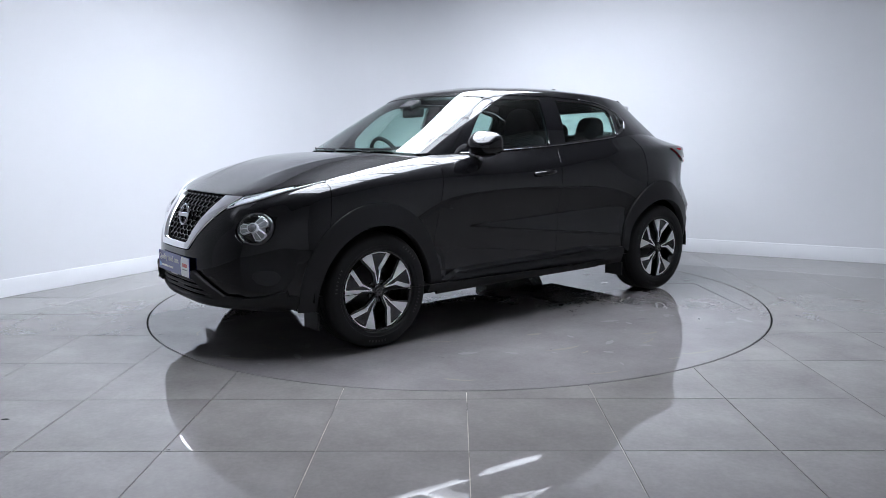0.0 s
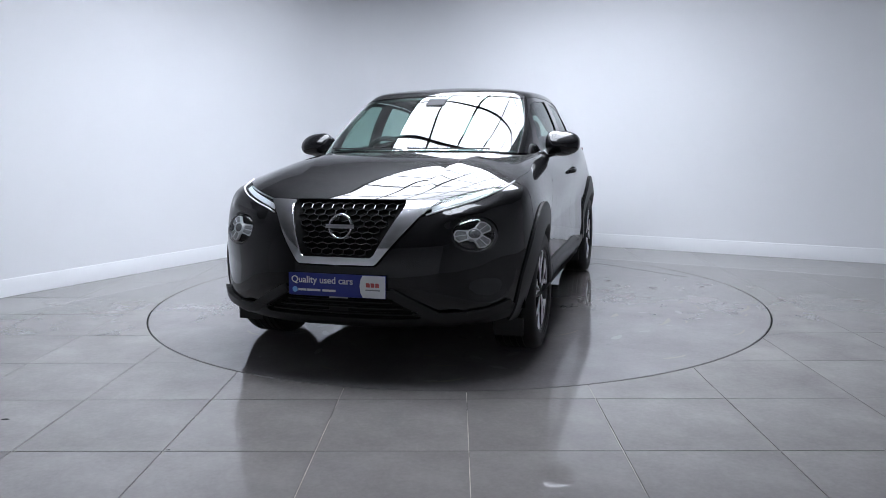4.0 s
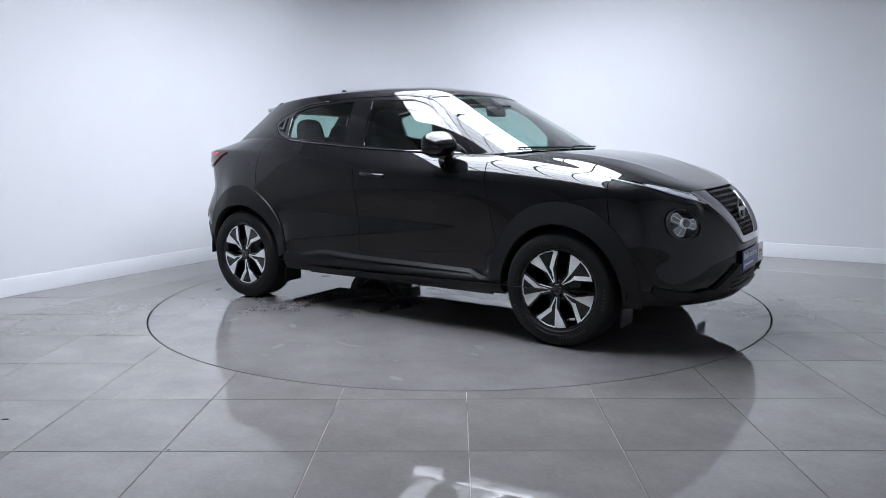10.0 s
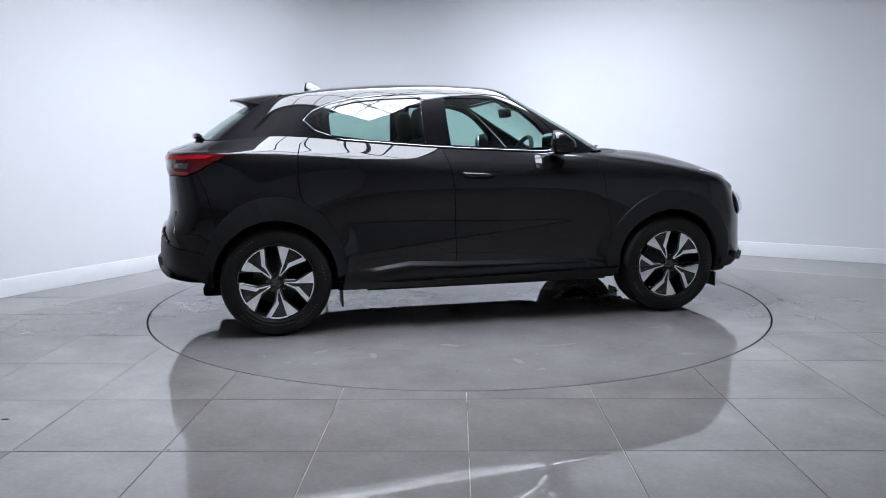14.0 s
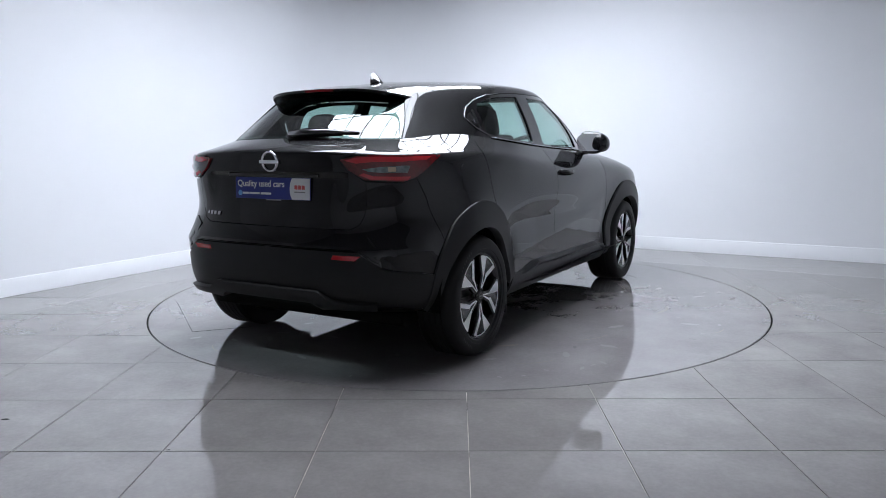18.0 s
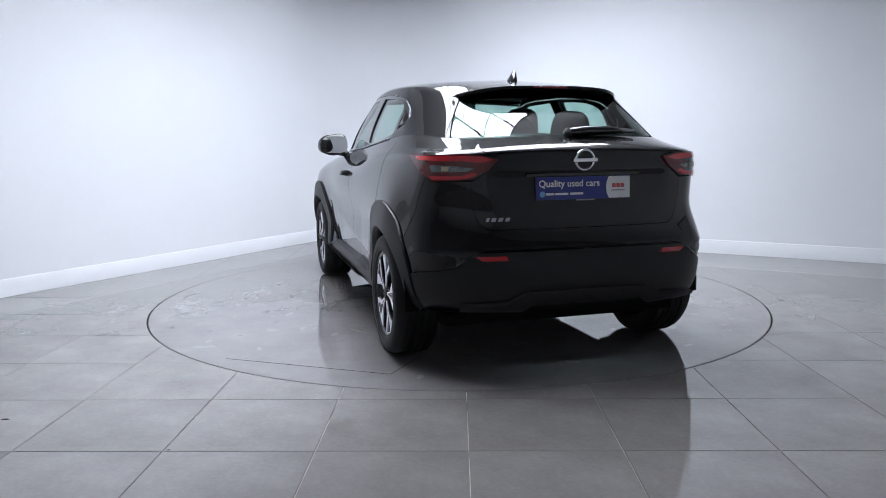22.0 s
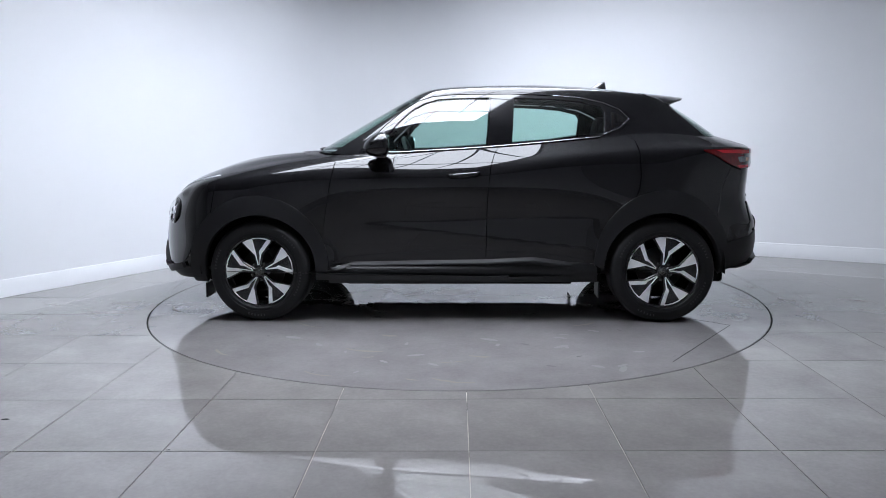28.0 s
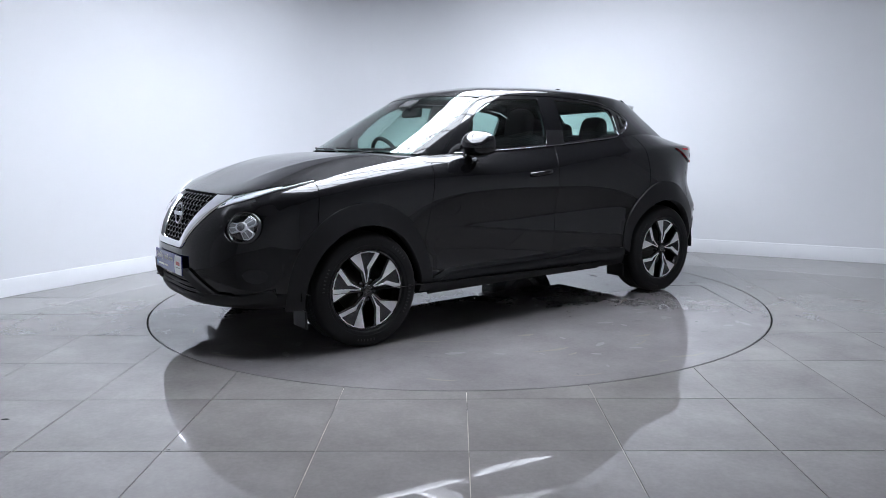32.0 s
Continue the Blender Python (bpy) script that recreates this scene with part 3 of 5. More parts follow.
# bonnet: front edge, lamp edge, side shut line, rear edge
lamp_up = F([(0.335, 0.893), (0.40, 0.880), (0.47, 0.893), (0.55, 0.912), (0.63, 0.932), (0.72, 0.955)]) + [wing_top[-1]]
bonnet_edge = F([(0.0, 0.893), (0.335, 0.893)]) + lamp_up[1:]
panel("bonnet", HULL, bonnet_edge + wing_top[::-1][1:] + row(6.74, 4.95, 0, 40)[1:] + col(0, 6.74, bonnet_edge[0][1], 24)[1:-1], M_PAINT, car, "join", grid=0.022, label="glossy black bonnet")
panel("cowl", HULL, row(6.76, 0, 4.93, 40) + col(4.93, 6.76, 6.99, 4)[1:] + row(6.99, 4.93, 0, 40)[1:], M_PLASTIC, car, "join", off=-0.012, gap=0, depth=0, label="black plastic cowl below the windscreen")

# nose
v_out = F([(0.0, 0.578), (0.20, 0.580), (0.220, 0.592), (0.385, 0.800)])
lamp_low = F([(0.385, 0.800), (0.392, 0.812), (0.47, 0.838), (0.56, 0.862), (0.65, 0.892), (0.745, 0.935)]) + [wing_top[-1]]
skirt_f = S([(1.79, 0.358)]) + F([(0.775, 0.372), (0.70, 0.352), (0.56, 0.336), (0.50, 0.350), (0.29, 0.462), (0.0, 0.466)])
head_hole = F([(0.652 + 0.104 * math.cos(a), 0.728 + 0.086 * math.sin(a)) for a in np.linspace(0, 2 * math.pi, 33)[:-1]])
panel("front_bumper", HULL, v_out + lamp_low[1:] + wing_nose[1:] + arch_f_nose[1:] + skirt_f[1:] + col(0, skirt_f[-1][1], v_out[0][1], 8)[1:-1], M_PAINT, car, "join", holes=[head_hole], label="glossy black front bumper")
grille_top = F([(0.0, 0.886), (0.335, 0.886)])
grille_in = F([(0.0, 0.622), (0.178, 0.622), (0.194, 0.634), (0.318, 0.880)])
panel("grille_surround", HULL, F([(0, 0.582), (0.20, 0.584), (0.216, 0.596), (0.385, 0.806), (0.462, 0.884), (0.305, 0.882)]) + grille_in[::-1][1:] + col(0, grille_in[0][1], v_out[0][1], 5)[1:-1],
      M_CHROME, car, "join", off=0.010, depth=0.03, grid=0.02, label="chrome V-shaped grille surround")
panel("grille_back", HULL, grille_in + grille_top[::-1][1:] + col(0, grille_top[0][1], grille_in[0][1], 8)[1:-1], M_SHELL, car, "join", off=-0.035, gap=0, depth=0)
panel("daytime_lamp", HULL, lamp_low[1:] + lamp_up[::-1][:-2], glass("clear_lamp_cover", (0.90, 0.93, 0.95), least=0.05, most=0.5), car, off=0.001, depth=0.02, grid=0.02, label="clear slanted daytime running lamp")
M_LAMP_IN = material("lamp_reflector", (0.86, 0.87, 0.89), 0.25, metal=0.1)
M_LAMP_DARK = material("lamp_housing", (0.05, 0.05, 0.055), 0.25, coat=0.3)
panel("lamp_housing", HULL, lamp_low[1:] + lamp_up[::-1][:-2], M_LAMP_DARK, car, off=-0.022, gap=0.004, depth=0, grid=0.02)
panel("light_blade", HULL, F([(0.435, 0.862), (0.52, 0.888), (0.60, 0.912), (0.70, 0.945), (0.705, 0.931), (0.61, 0.893), (0.52, 0.866), (0.44, 0.842)]), M_LAMP_IN, car, off=-0.004, gap=0, depth=0.010, grid=0.02, label="pale reflector blade inside the lamp")
# lower lip with the wide intake
intake = F([(0.0, 0.446), (0.255, 0.440), (0.425, 0.336), (0.405, 0.322), (0.0, 0.318)])
panel("front_skirt", HULL, skirt_f[::-1] + S(ell(*ARCH_F, 1, -12, 5))[1:] + S([(1.77, 0.285)]) + F([(0.74, 0.278), (0.60, 0.272), (0.0, 0.270)]) + col(0, 0.12, intake[-1][1], 4)[1:] + intake[::-1][1:] + col(0, intake[0][1], skirt_f[-1][1], 4)[1:-1],
      M_PLASTIC, car, "join", off=0.004, depth=0.02, label="matt black lower front skirt")

panel("bumper_fin", HULL, F([(0.80, 0.392), (0.72, 0.362), (0.57, 0.342), (0.505, 0.356), (0.285, 0.476), (0.262, 0.440), (0.475, 0.318), (0.56, 0.302), (0.72, 0.326), (0.80, 0.352)]), M_PLASTIC, car, off=0.026, gap=0, depth=0.03, grid=0.02, label="angular black fin of the front bumper")

# tail
lamp_tail = S([(-1.575, 1.108), (-1.66, 1.112), (-1.76, 1.114)]) + R([(0.725, 1.112), (0.62, 1.116), (0.53, 1.112), (0.445, 1.098)]) + R([(0.445, 1.098), (0.49, 1.045), (0.57, 0.995), (0.72, 0.985)])[1:] + S([(-1.835, 0.982), (-1.76, 1.010), (-1.66, 1.070)])
gate_side = [(12.45, 7)] + R([(0.52, 1.135), (0.50, 1.114)])
gate_low = R([(0.575, 0.988), (0.575, 0.90), (0.56, 0.82), (0.535, 0.772), (0.49, 0.750), (0.0, 0.748)])
lamp_inner = R([(0.50, 1.114), (0.445, 1.098), (0.49, 1.045), (0.575, 0.988)])
plate_hole = R([(0.0, 0.985), (0.30, 0.985), (0.325, 0.965), (0.315, 0.875), (0.28, 0.855), (0.0, 0.852)])
panel("tailgate", HULL, gate_side + lamp_inner[1:] + gate_low[1:] + col(14, gate_low[-1][1], 7, 24)[1:] + row(7, 14, 12.45, 12)[1:-1], M_PAINT, car, "join", grid=0.018, label="glossy black tailgate")
wing_tail = S([(-1.765, 1.005), (-1.715, 0.90), (-1.655, 0.674)])
panel("rear_wing", HULL, door_rear + arch_r_top[1:] + wing_tail[::-1][1:] + S([(-1.66, 1.070), (-1.575, 1.108), (-1.66, 1.112), (-1.76, 1.114)])[1:] + R([(0.725, 1.112), (0.62, 1.116), (0.53, 1.112), (0.50, 1.114)]) + gate_side[::-1][1:] + row(7, 12.45, u_rd, 24)[1:-1],
      M_PAINT, car, tight=lambda u, v: v > 6.999)
skirt_r = S([(-1.728, 0.517)]) + S([(-1.80, 0.535)]) + R([(0.735, 0.548), (0.66, 0.572), (0.60, 0.628), (0.55, 0.645), (0.0, 0.648)])
panel("rear_bumper", HULL, wing_tail + arch_r_tail[1:] + skirt_r[1:] + col(14, skirt_r[-1][1], gate_low[-1][1], 5)[1:] + gate_low[::-1][1:] + R([(0.72, 0.985)]) + S([(-1.835, 0.982)]), M_PAINT, car, "join", grid=0.020, label="glossy black rear bumper")
panel("rear_skirt", HULL, skirt_r[::-1] + arch_r_low[1:] + S([(-1.75, 0.335)]) + R([(0.70, 0.362), (0.45, 0.376), (0.0, 0.376)]) + col(14, 0.35, skirt_r[-1][1], 10)[1:-1], M_PLASTIC, car, "join", off=0.006, depth=0.02, label="matt black lower rear bumper")

# wheel arch cladding and sills
def cladding(arch, opening, a, b):
    outer, inner = S(ell(*arch, a, b, 40)), S(ell(*opening, a, b, 40))
    panel("arch_cladding", HULL, outer + inner[::-1], M_PLASTIC, car, off=0.014, gap=0.0, depth=0.050, grid=0.024, label="matt black plastic wheel arch cladding")


cladding(ARCH_F, OPEN_F, 188, -12)
cladding(ARCH_R, OPEN_R, 184, 1)
panel("sill", HULL, sill_front + sill_rear[1:] + S([(-0.90, 0.36), (-0.91, 0.275)])[0:] + S([(-0.91, 0.262), (0.865, 0.252)]) + S([(0.868, 0.30)]), M_PLASTIC, car, off=0.010, depth=0.03, label="matt black sill moulding below the doors")

# inner shell that closes the joints, with the wheel wells left open
well_f = S(ell(1.318, 0.336, 0.39, 0.40, 200, -20, 30))
well_r = S(ell(-1.318, 0.340, 0.39, 0.40, 200, -20, 30))
shell_low = row(0, 14, 0, 60)
panel("inner_shell", HULL, shell_low + col(0, 0, 6.9, 20)[1:] + row(6.9, 0, 14, 60)[1:] + col(14, 6.9, 0, 20)[1:-1], M_SHELL, car, "join", off=-0.020, gap=0, depth=0, grid=0.06, holes=[well_f, well_r, head_hole])

# ---- cabin: glass, pillars, roof ----
C_S = lambda pts, **k: CAB.line("S", pts, **k)
EDGE_F, EDGE_R, RAIL = 4.0, 11.66, 2.72
frame_front = C_S([(0.655, 1.118), (0.575, 1.205), (0.475, 1.300), (0.365, 1.395), (0.270, 1.452), (0.170, 1.480), (0.02, 1.490), (-0.35, 1.487), (-0.74, 1.466), (-0.95, 1.430), (-1.085, 1.368), (-1.135, 1.315), (-1.06, 1.250), (-0.955, 1.212)])
u_ff, u_fr = CAB.along(0, 0.66), CAB.along(0, -0.90)
pane_f = C_S([(0.500, 1.128), (0.478, 1.215), (0.405, 1.305), (0.315, 1.390), (0.230, 1.436), (0.130, 1.462), (-0.212, 1.468), (-0.205, 1.300), (-0.192, 1.158)]) + C_S([(-0.192, 1.158), (0.20, 1.133), (0.500, 1.128)])[1:-1]
pane_r = C_S([(-0.352, 1.168), (-0.362, 1.320), (-0.368, 1.465), (-0.62, 1.455), (-0.80, 1.436), (-0.935, 1.402), (-0.962, 1.360), (-0.958, 1.300), (-0.952, 1.228), (-0.73, 1.196), (-0.352, 1.168)])[:-1]
patch = C_S([(-1.000, 1.258), (-1.000, 1.368), (-1.07, 1.338), (-1.098, 1.312), (-1.05, 1.272)])
dlo = [(u_ff, 0.0)] + frame_front + [(u_fr, 0.02)]
panel("door_frame", CAB, dlo + row(0.02, u_fr, u_ff, 30)[1:-1], M_GLOSSBLACK, car, off=-0.004, depth=0.03, holes=[pane_f, pane_r], label="gloss black window frames and pillars")
panel("side_window", CAB, pane_f, M_GLASS, car, off=-0.012, gap=-0.004, depth=0, grid=0.05, label="green tinted front door window")
panel("side_window", CAB, pane_r, M_GLASS, car, off=-0.012, gap=-0.004, depth=0, grid=0.05, label="green tinted rear door window")
panel("door_pull", CAB, patch, M_SHELL, car, off=-0.002, gap=0, depth=0.01, grid=0.02, label="hidden rear door handle in the pillar")
panel("roof_side", CAB, [(EDGE_F, 0.0)] + col(EDGE_F, 0, RAIL, 24)[1:] + row(RAIL, EDGE_F, EDGE_R, 60)[1:] + col(EDGE_R, RAIL, 0, 24)[1:] + row(0, EDGE_R, u_fr, 16)[1:] + dlo[::-1], M_PAINT, car,
      tight=lambda u, v: (v < 1e-3) & (u > u_fr), label="glossy black pillar and roof side")
panel("roof", CAB, row(2.10, 0, EDGE_F, 24) + col(EDGE_F, 2.10, RAIL, 6)[1:] + row(RAIL, EDGE_F, EDGE_R, 60)[1:] + col(EDGE_R, RAIL, 2.10, 6)[1:] + row(2.10, EDGE_R, 14, 14)[1:] + col(14, 2.10, 5, 20)[1:] + row(5, 14, 0, 40)[1:] + col(0, 5, 2.10, 20)[1:-1],
      M_PAINT, car, "join", label="glossy black roof")
screen = row(0.02, 0, EDGE_F - 0.02, 30) + col(EDGE_F - 0.02, 0.02, 2.08, 20)[1:] + row(2.08, EDGE_F - 0.02, 0, 30)[1:]
panel("windscreen", CAB, screen + col(0, 2.08, 0.02, 20)[1:-1], M_GLASS, car, "join", off=-0.003, depth=0, grid=0.04, label="raked green tinted windscreen")
M_FRIT = material("black_glass_border", (0.006, 0.006, 0.007), 0.25)
panel("screen_border", CAB, row(1.95, 0, 3.82, 24) + col(3.82, 1.95, 0.10, 20)[1:] + row(0.10, 3.82, 0, 24)[1:] + [(0, 0.03)] + row(0.03, 0, 3.97, 24)[1:] + col(3.97, 0.03, 2.07, 20)[1:] + row(2.07, 3.97, 0, 24)[1:], M_FRIT, car, "join", off=-0.008, gap=0, depth=0, grid=0.05, label="black printed border of the windscreen")
rear_glass = row(0.06, 14, 11.70, 20) + col(11.70, 0.06, 2.04, 16)[1:] + row(2.04, 11.70, 14, 20)[1:] + col(14, 2.04, 0.06, 16)[1:-1]
panel("rear_window", CAB, rear_glass, M_GLASS, car, "join", off=-0.004, depth=0, grid=0.04, label="steep green tinted rear window")
panel("rear_border", CAB, row(0.02, 14, 11.68, 20) + col(11.68, 0.02, 2.08, 16)[1:] + row(2.08, 11.68, 14, 20)[1:] + [(14, 1.80)] + row(1.80, 14, 12.38, 16)[1:] + col(12.38, 1.80, 0.16, 14)[1:] + row(0.16, 12.38, 14, 16)[1:], M_FRIT, car, "join", off=-0.010, gap=0, depth=0, grid=0.05, label="black printed border of the rear window")

# slanted ledge along the top of the sill moulding
for s in (1, -1):
    q, n = HULL.at(sill_front[1:] + sill_rear[1:-1])
    bm = bmesh.new()
    rows = []
    for a, b in zip(q, n):
        f = float(ease((0.87 - a[0]) / 0.10) * ease((a[0] + 0.90) / 0.35))
        rows.append([bm.verts.new((a[0] + b[0] * (o * f - 0.002), s * (a[1] + b[1] * (o * f - 0.002)), a[2] + dz)) for o, dz in ((-0.004, 0.012), (0.005, 0.010), (0.030, -0.008), (0.033, -0.016), (0.010, -0.040))])
    for r0, r1 in zip(rows, rows[1:]):
        for k in range(4):
            bm.faces.new((r0[k], r0[k + 1], r1[k + 1], r1[k]))
    bmesh.ops.recalc_face_normals(bm, faces=bm.faces)
    part("sill_ledge", bm, M_PLASTIC, car, "satin black ledge of the sill moulding")

# thin pale edge along the foot of each daytime lamp
for s in (1, -1):
    q, n = HULL.at(lamp_low[2:])
    part("lamp_edge", tube([(a[0] + b[0] * 0.003, s * (a[1] + b[1] * 0.003), a[2] + b[2] * 0.003) for a, b in zip(q, n)], 0.0045, 6), M_LAMP_IN, car, "pale edge of the daytime lamp", True)
    q, n = HULL.at(lamp_up[3:-2])
    part("lamp_edge", tube([(a[0] - b[0] * 0.006, s * (a[1] - b[1] * 0.006), a[2] - 0.010) for a, b in zip(q, n)], 0.0035, 6), M_LAMP_IN, car, "pale edge of the daytime lamp", True)


# ---- car details ----
def on_hull(side, a, b, off=0.0):
    p, n = HULL.at([HULL.uv(side, a, b)])
    return Vector(p[0] + n[0] * off), Vector(n[0])


def mirrored(ob):
    """A twin of a part on the car's other side."""
    me = ob.data.copy()
    me.transform(Matrix.Diagonal((1, -1, 1, 1)))
    me.flip_normals()
    twin = new(ob.name.split(".")[0], me)
    twin.parent = ob.parent
    twin.matrix_basis = Matrix.Diagonal((1, -1, 1, 1)) @ ob.matrix_basis @ Matrix.Diagonal((1, -1, 1, 1))
    if "label" in ob:
        twin["label"] = ob["label"]
    return twin


def facing(p, forward, up=(0, 0, 1)):
    """A frame at p whose z looks along forward and whose y is as near up as may be."""
    z = Vector(forward).normalized()
    x = Vector(up).cross(z).normalized()
    y = z.cross(x)
    m = Matrix((x, y, z)).transposed().to_4x4()
    m.translation = p
    return m


def turned(profile, m, n=40, bm=None, close=False):
    """A lathe whose axis is the frame's z; the profile is (radius, z)."""
    own = lathe(profile, n, close=close)
    bmesh.ops.transform(own, matrix=m @ pose(0, 0, 0, 90), verts=own.verts)
    return join_bm(bm, own)


M_SILVER = material("machined_alloy", (0.97, 0.972, 0.98), 0.38, metal=0.1)
vary_rough(M_SILVER, 60, 0.30, 0.42)
M_PRINT = material("grey_rubber_print", (0.035, 0.035, 0.036), 0.7)
M_WHEEL_BLACK = material("gloss_black_wheel_paint", (0.008, 0.008, 0.009), 0.22, coat=0.4)
M_DISC = material("brake_disc_steel", (0.14, 0.135, 0.13), 0.45, metal=1.0)
M_COVER = glass("clear_polycarbonate", (0.97, 0.98, 0.99), least=0.06, most=0.40)
M_REFLEX = material("red_reflector_plastic", (0.42, 0.010, 0.016), 0.2, coat=0.6)
M_RED = material("red_lamp_plastic", (0.10, 0.004, 0.007), 0.12, coat=1.0, spec=0.2)
vary_color(M_RED, 60, (0.08, 0.003, 0.005), (0.13, 0.004, 0.008))
M_STRIP = material("bright_red_lamp_strip", (0.50, 0.010, 0.020), 0.15, coat=0.8)
M_AMBER = material("amber_lamp_plastic", (0.42, 0.28, 0.20), 0.15, coat=0.6)
M_CLEAR = material("pale_lamp_plastic", (0.20, 0.20, 0.21), 0.15, metal=0.4, coat=0.8)
vary_color(M_CLEAR, 45, (0.10, 0.10, 0.105), (0.24, 0.24, 0.25))
M_INLAY = material("frosted_lamp_plastic", (0.60, 0.61, 0.63), 0.2, coat=0.5)
vary_color(M_INLAY, 60, (0.24, 0.245, 0.25), (0.38, 0.385, 0.39))
M_BLUE = material("blue_plate_print", (0.018, 0.030, 0.24), 0.28, coat=0.3)
M_WHITE = material("white_plate_print", (0.80, 0.81, 0.83), 0.3, coat=0.3)
M_PALE = material("pale_blue_print", (0.18, 0.42, 0.80), 0.3)
M_PRINT_RED = material("red_plate_print", (0.55, 0.10, 0.10), 0.35)
M_GREY_PRINT = material("grey_plate_print", (0.28, 0.28, 0.30), 0.4)
M_SEAT = material("dark_seat_fabric", (0.022, 0.022, 0.025), 0.9, spec=0.2)
bump(M_SEAT, 500, 0.3, 0.001)
M_DASH = material("dark_dashboard_plastic", (0.020, 0.020, 0.022), 0.7, spec=0.25)
M_MIRROR = material("mirror_glass", (0.80, 0.82, 0.84), 0.015, metal=1.0)


M_BRIGHT = material("polished_dark_metal", (0.42, 0.42, 0.44), 0.12, metal=1.0)
M_BOWL = material("headlight_bowl", (0.035, 0.035, 0.038), 0.15, coat=0.5)


# round headlights
def headlight():
    p, n = on_hull("F", 0.652, 0.728)
    m = facing(p - n * 0.004, n * 0.80 + Vector((1, 0, 0)) * 0.20) @ Matrix.Diagonal((1.06, 0.80, 1, 1))
    body = part("headlight", turned([(0.116, -0.012), (0.108, 0.004), (0.102, 0.002), (0.097, -0.02), (0.088, -0.05), (0.05, -0.062), (0.0, -0.064)], m), M_BOWL, car, "round headlight with a three-armed silver reflector", True)
    def sub(name, bm, mat, smooth=False):
        return part(name, bm, mat, body, smooth=smooth)
    made = []
    for k in (186, 42, -50):
        rot = m @ pose(0, 0, 0, 0, 0, k) @ pose(0, 0, -0.006, 0, 8, 0)
        made.append(sub("reflector_arm", prism([(0.018, -0.026), (0.076, -0.040), (0.094, -0.018), (0.094, 0.018), (0.076, 0.040), (0.018, 0.026)], 0.016, rot, 0.002), M_LAMP_IN))
        made.append(sub("arm_inlay", prism([(0.034, -0.022), (0.074, -0.032), (0.087, -0.014), (0.087, 0.014), (0.074, 0.032), (0.034, 0.022)], 0.002, rot @ pose(0, 0, 0.0162), 0), M_INLAY))
        made.append(sub("arm_ridge", prism([(0.034, -0.002), (0.088, -0.0025), (0.088, 0.0025), (0.034, 0.002)], 0.003, rot @ pose(0, 0, 0.018), 0), M_LAMP_IN))
    made.append(sub("projector", turned([(0.036, -0.05), (0.036, 0.014), (0.033, 0.020), (0.029, 0.018)], m), M_LAMP_IN, True))
    made.append(sub("projector_lens", turned([(0.029, 0.012), (0.024, 0.020), (0.014, 0.025), (0.0, 0.027)], m), M_CLEAR, True))
    made.append(sub("lens_cover", turned([(0.102, 0.0), (0.094, 0.016), (0.074, 0.029), (0.042, 0.036), (0.0, 0.039)], m), M_COVER, True))
    twin = mirrored(body)
    for o in made:
        mirrored(o).parent = twin


headlight()

# grille: honeycomb bars between the chrome arms, and the round badge
def honeycomb():
    bm = bmesh.new()
    bars = set()
    for r in range(-1, 12):
        for c in range(-8, 9):
            y, z = c * 0.058 + (0.029 if r % 2 else 0.0), 0.645 + r * 0.0265
            ring = [(y - 0.029, z - 0.009), (y - 0.029, z + 0.009), (y, z + 0.0175), (y + 0.029, z + 0.009), (y + 0.029, z - 0.009), (y, z - 0.0175)]
            for a, b in zip(ring, ring[1:] + ring[:1]):
                bars.add(tuple(sorted(((round(a[0], 4), round(a[1], 4)), (round(b[0], 4), round(b[1], 4))))))
    edge = np.array([(-0.305, 0.882), (-0.17, 0.622), (0.17, 0.622), (0.305, 0.882)])
    for a, b in sorted(bars):
        if not inside(np.array([a, b]), edge).all():
            continue
        ends = [on_hull("F", abs(q[0]), q[1])[0] for q in (a, b)]
        pts = [Vector((e.x - 0.014, q[0], q[1])) for e, q in zip(ends, (a, b))]
        box_dir = (pts[1] - pts[0]).normalized()
        side = box_dir.cross(Vector((1, 0, 0))).normalized() * 0.0028
        deep = Vector((-0.016, 0, 0))
        v = [bm.verts.new(q) for q in (pts[0] + side, pts[0] - side, pts[1] - side, pts[1] + side, pts[0] + side + deep, pts[0] - side + deep, pts[1] - side + deep, pts[1] + side + deep)]
        for f in ((0, 1, 2, 3), (0, 3, 7, 4), (1, 5, 6, 2)):
            bm.faces.new([v[i] for i in f])
    bmesh.ops.recalc_face_normals(bm, faces=bm.faces)
    part("honeycomb", bm, M_GLOSSBLACK, car, "gloss black honeycomb grille mesh")


honeycomb()


def badge(p, n, r):
    m = facing(p, n)
    shine = M_BRIGHT if n[0] > 0 else M_CHROME
    ring = turned([(r, 0.0), (r - 0.003, 0.008), (r - 0.010, 0.008), (r - 0.013, 0.0)], m, 48)
    ob = part("badge", ring, shine, car, "round silver badge crossed by a bar", True)
    part("bar", box((2.35 * r, 0.36 * r, 0.010), bevel=0.003), shine, ob).matrix_basis = m @ pose(0, 0, 0.006)
    return ob


p, n = on_hull("F", 0.0, 0.766)
badge(p + Vector((0.004, 0, 0)), (1, 0, 0.22), 0.066)
p, n = on_hull("R", 0.0, 1.085)
badge(p - Vector((0.002, 0, 0)), n, 0.056)


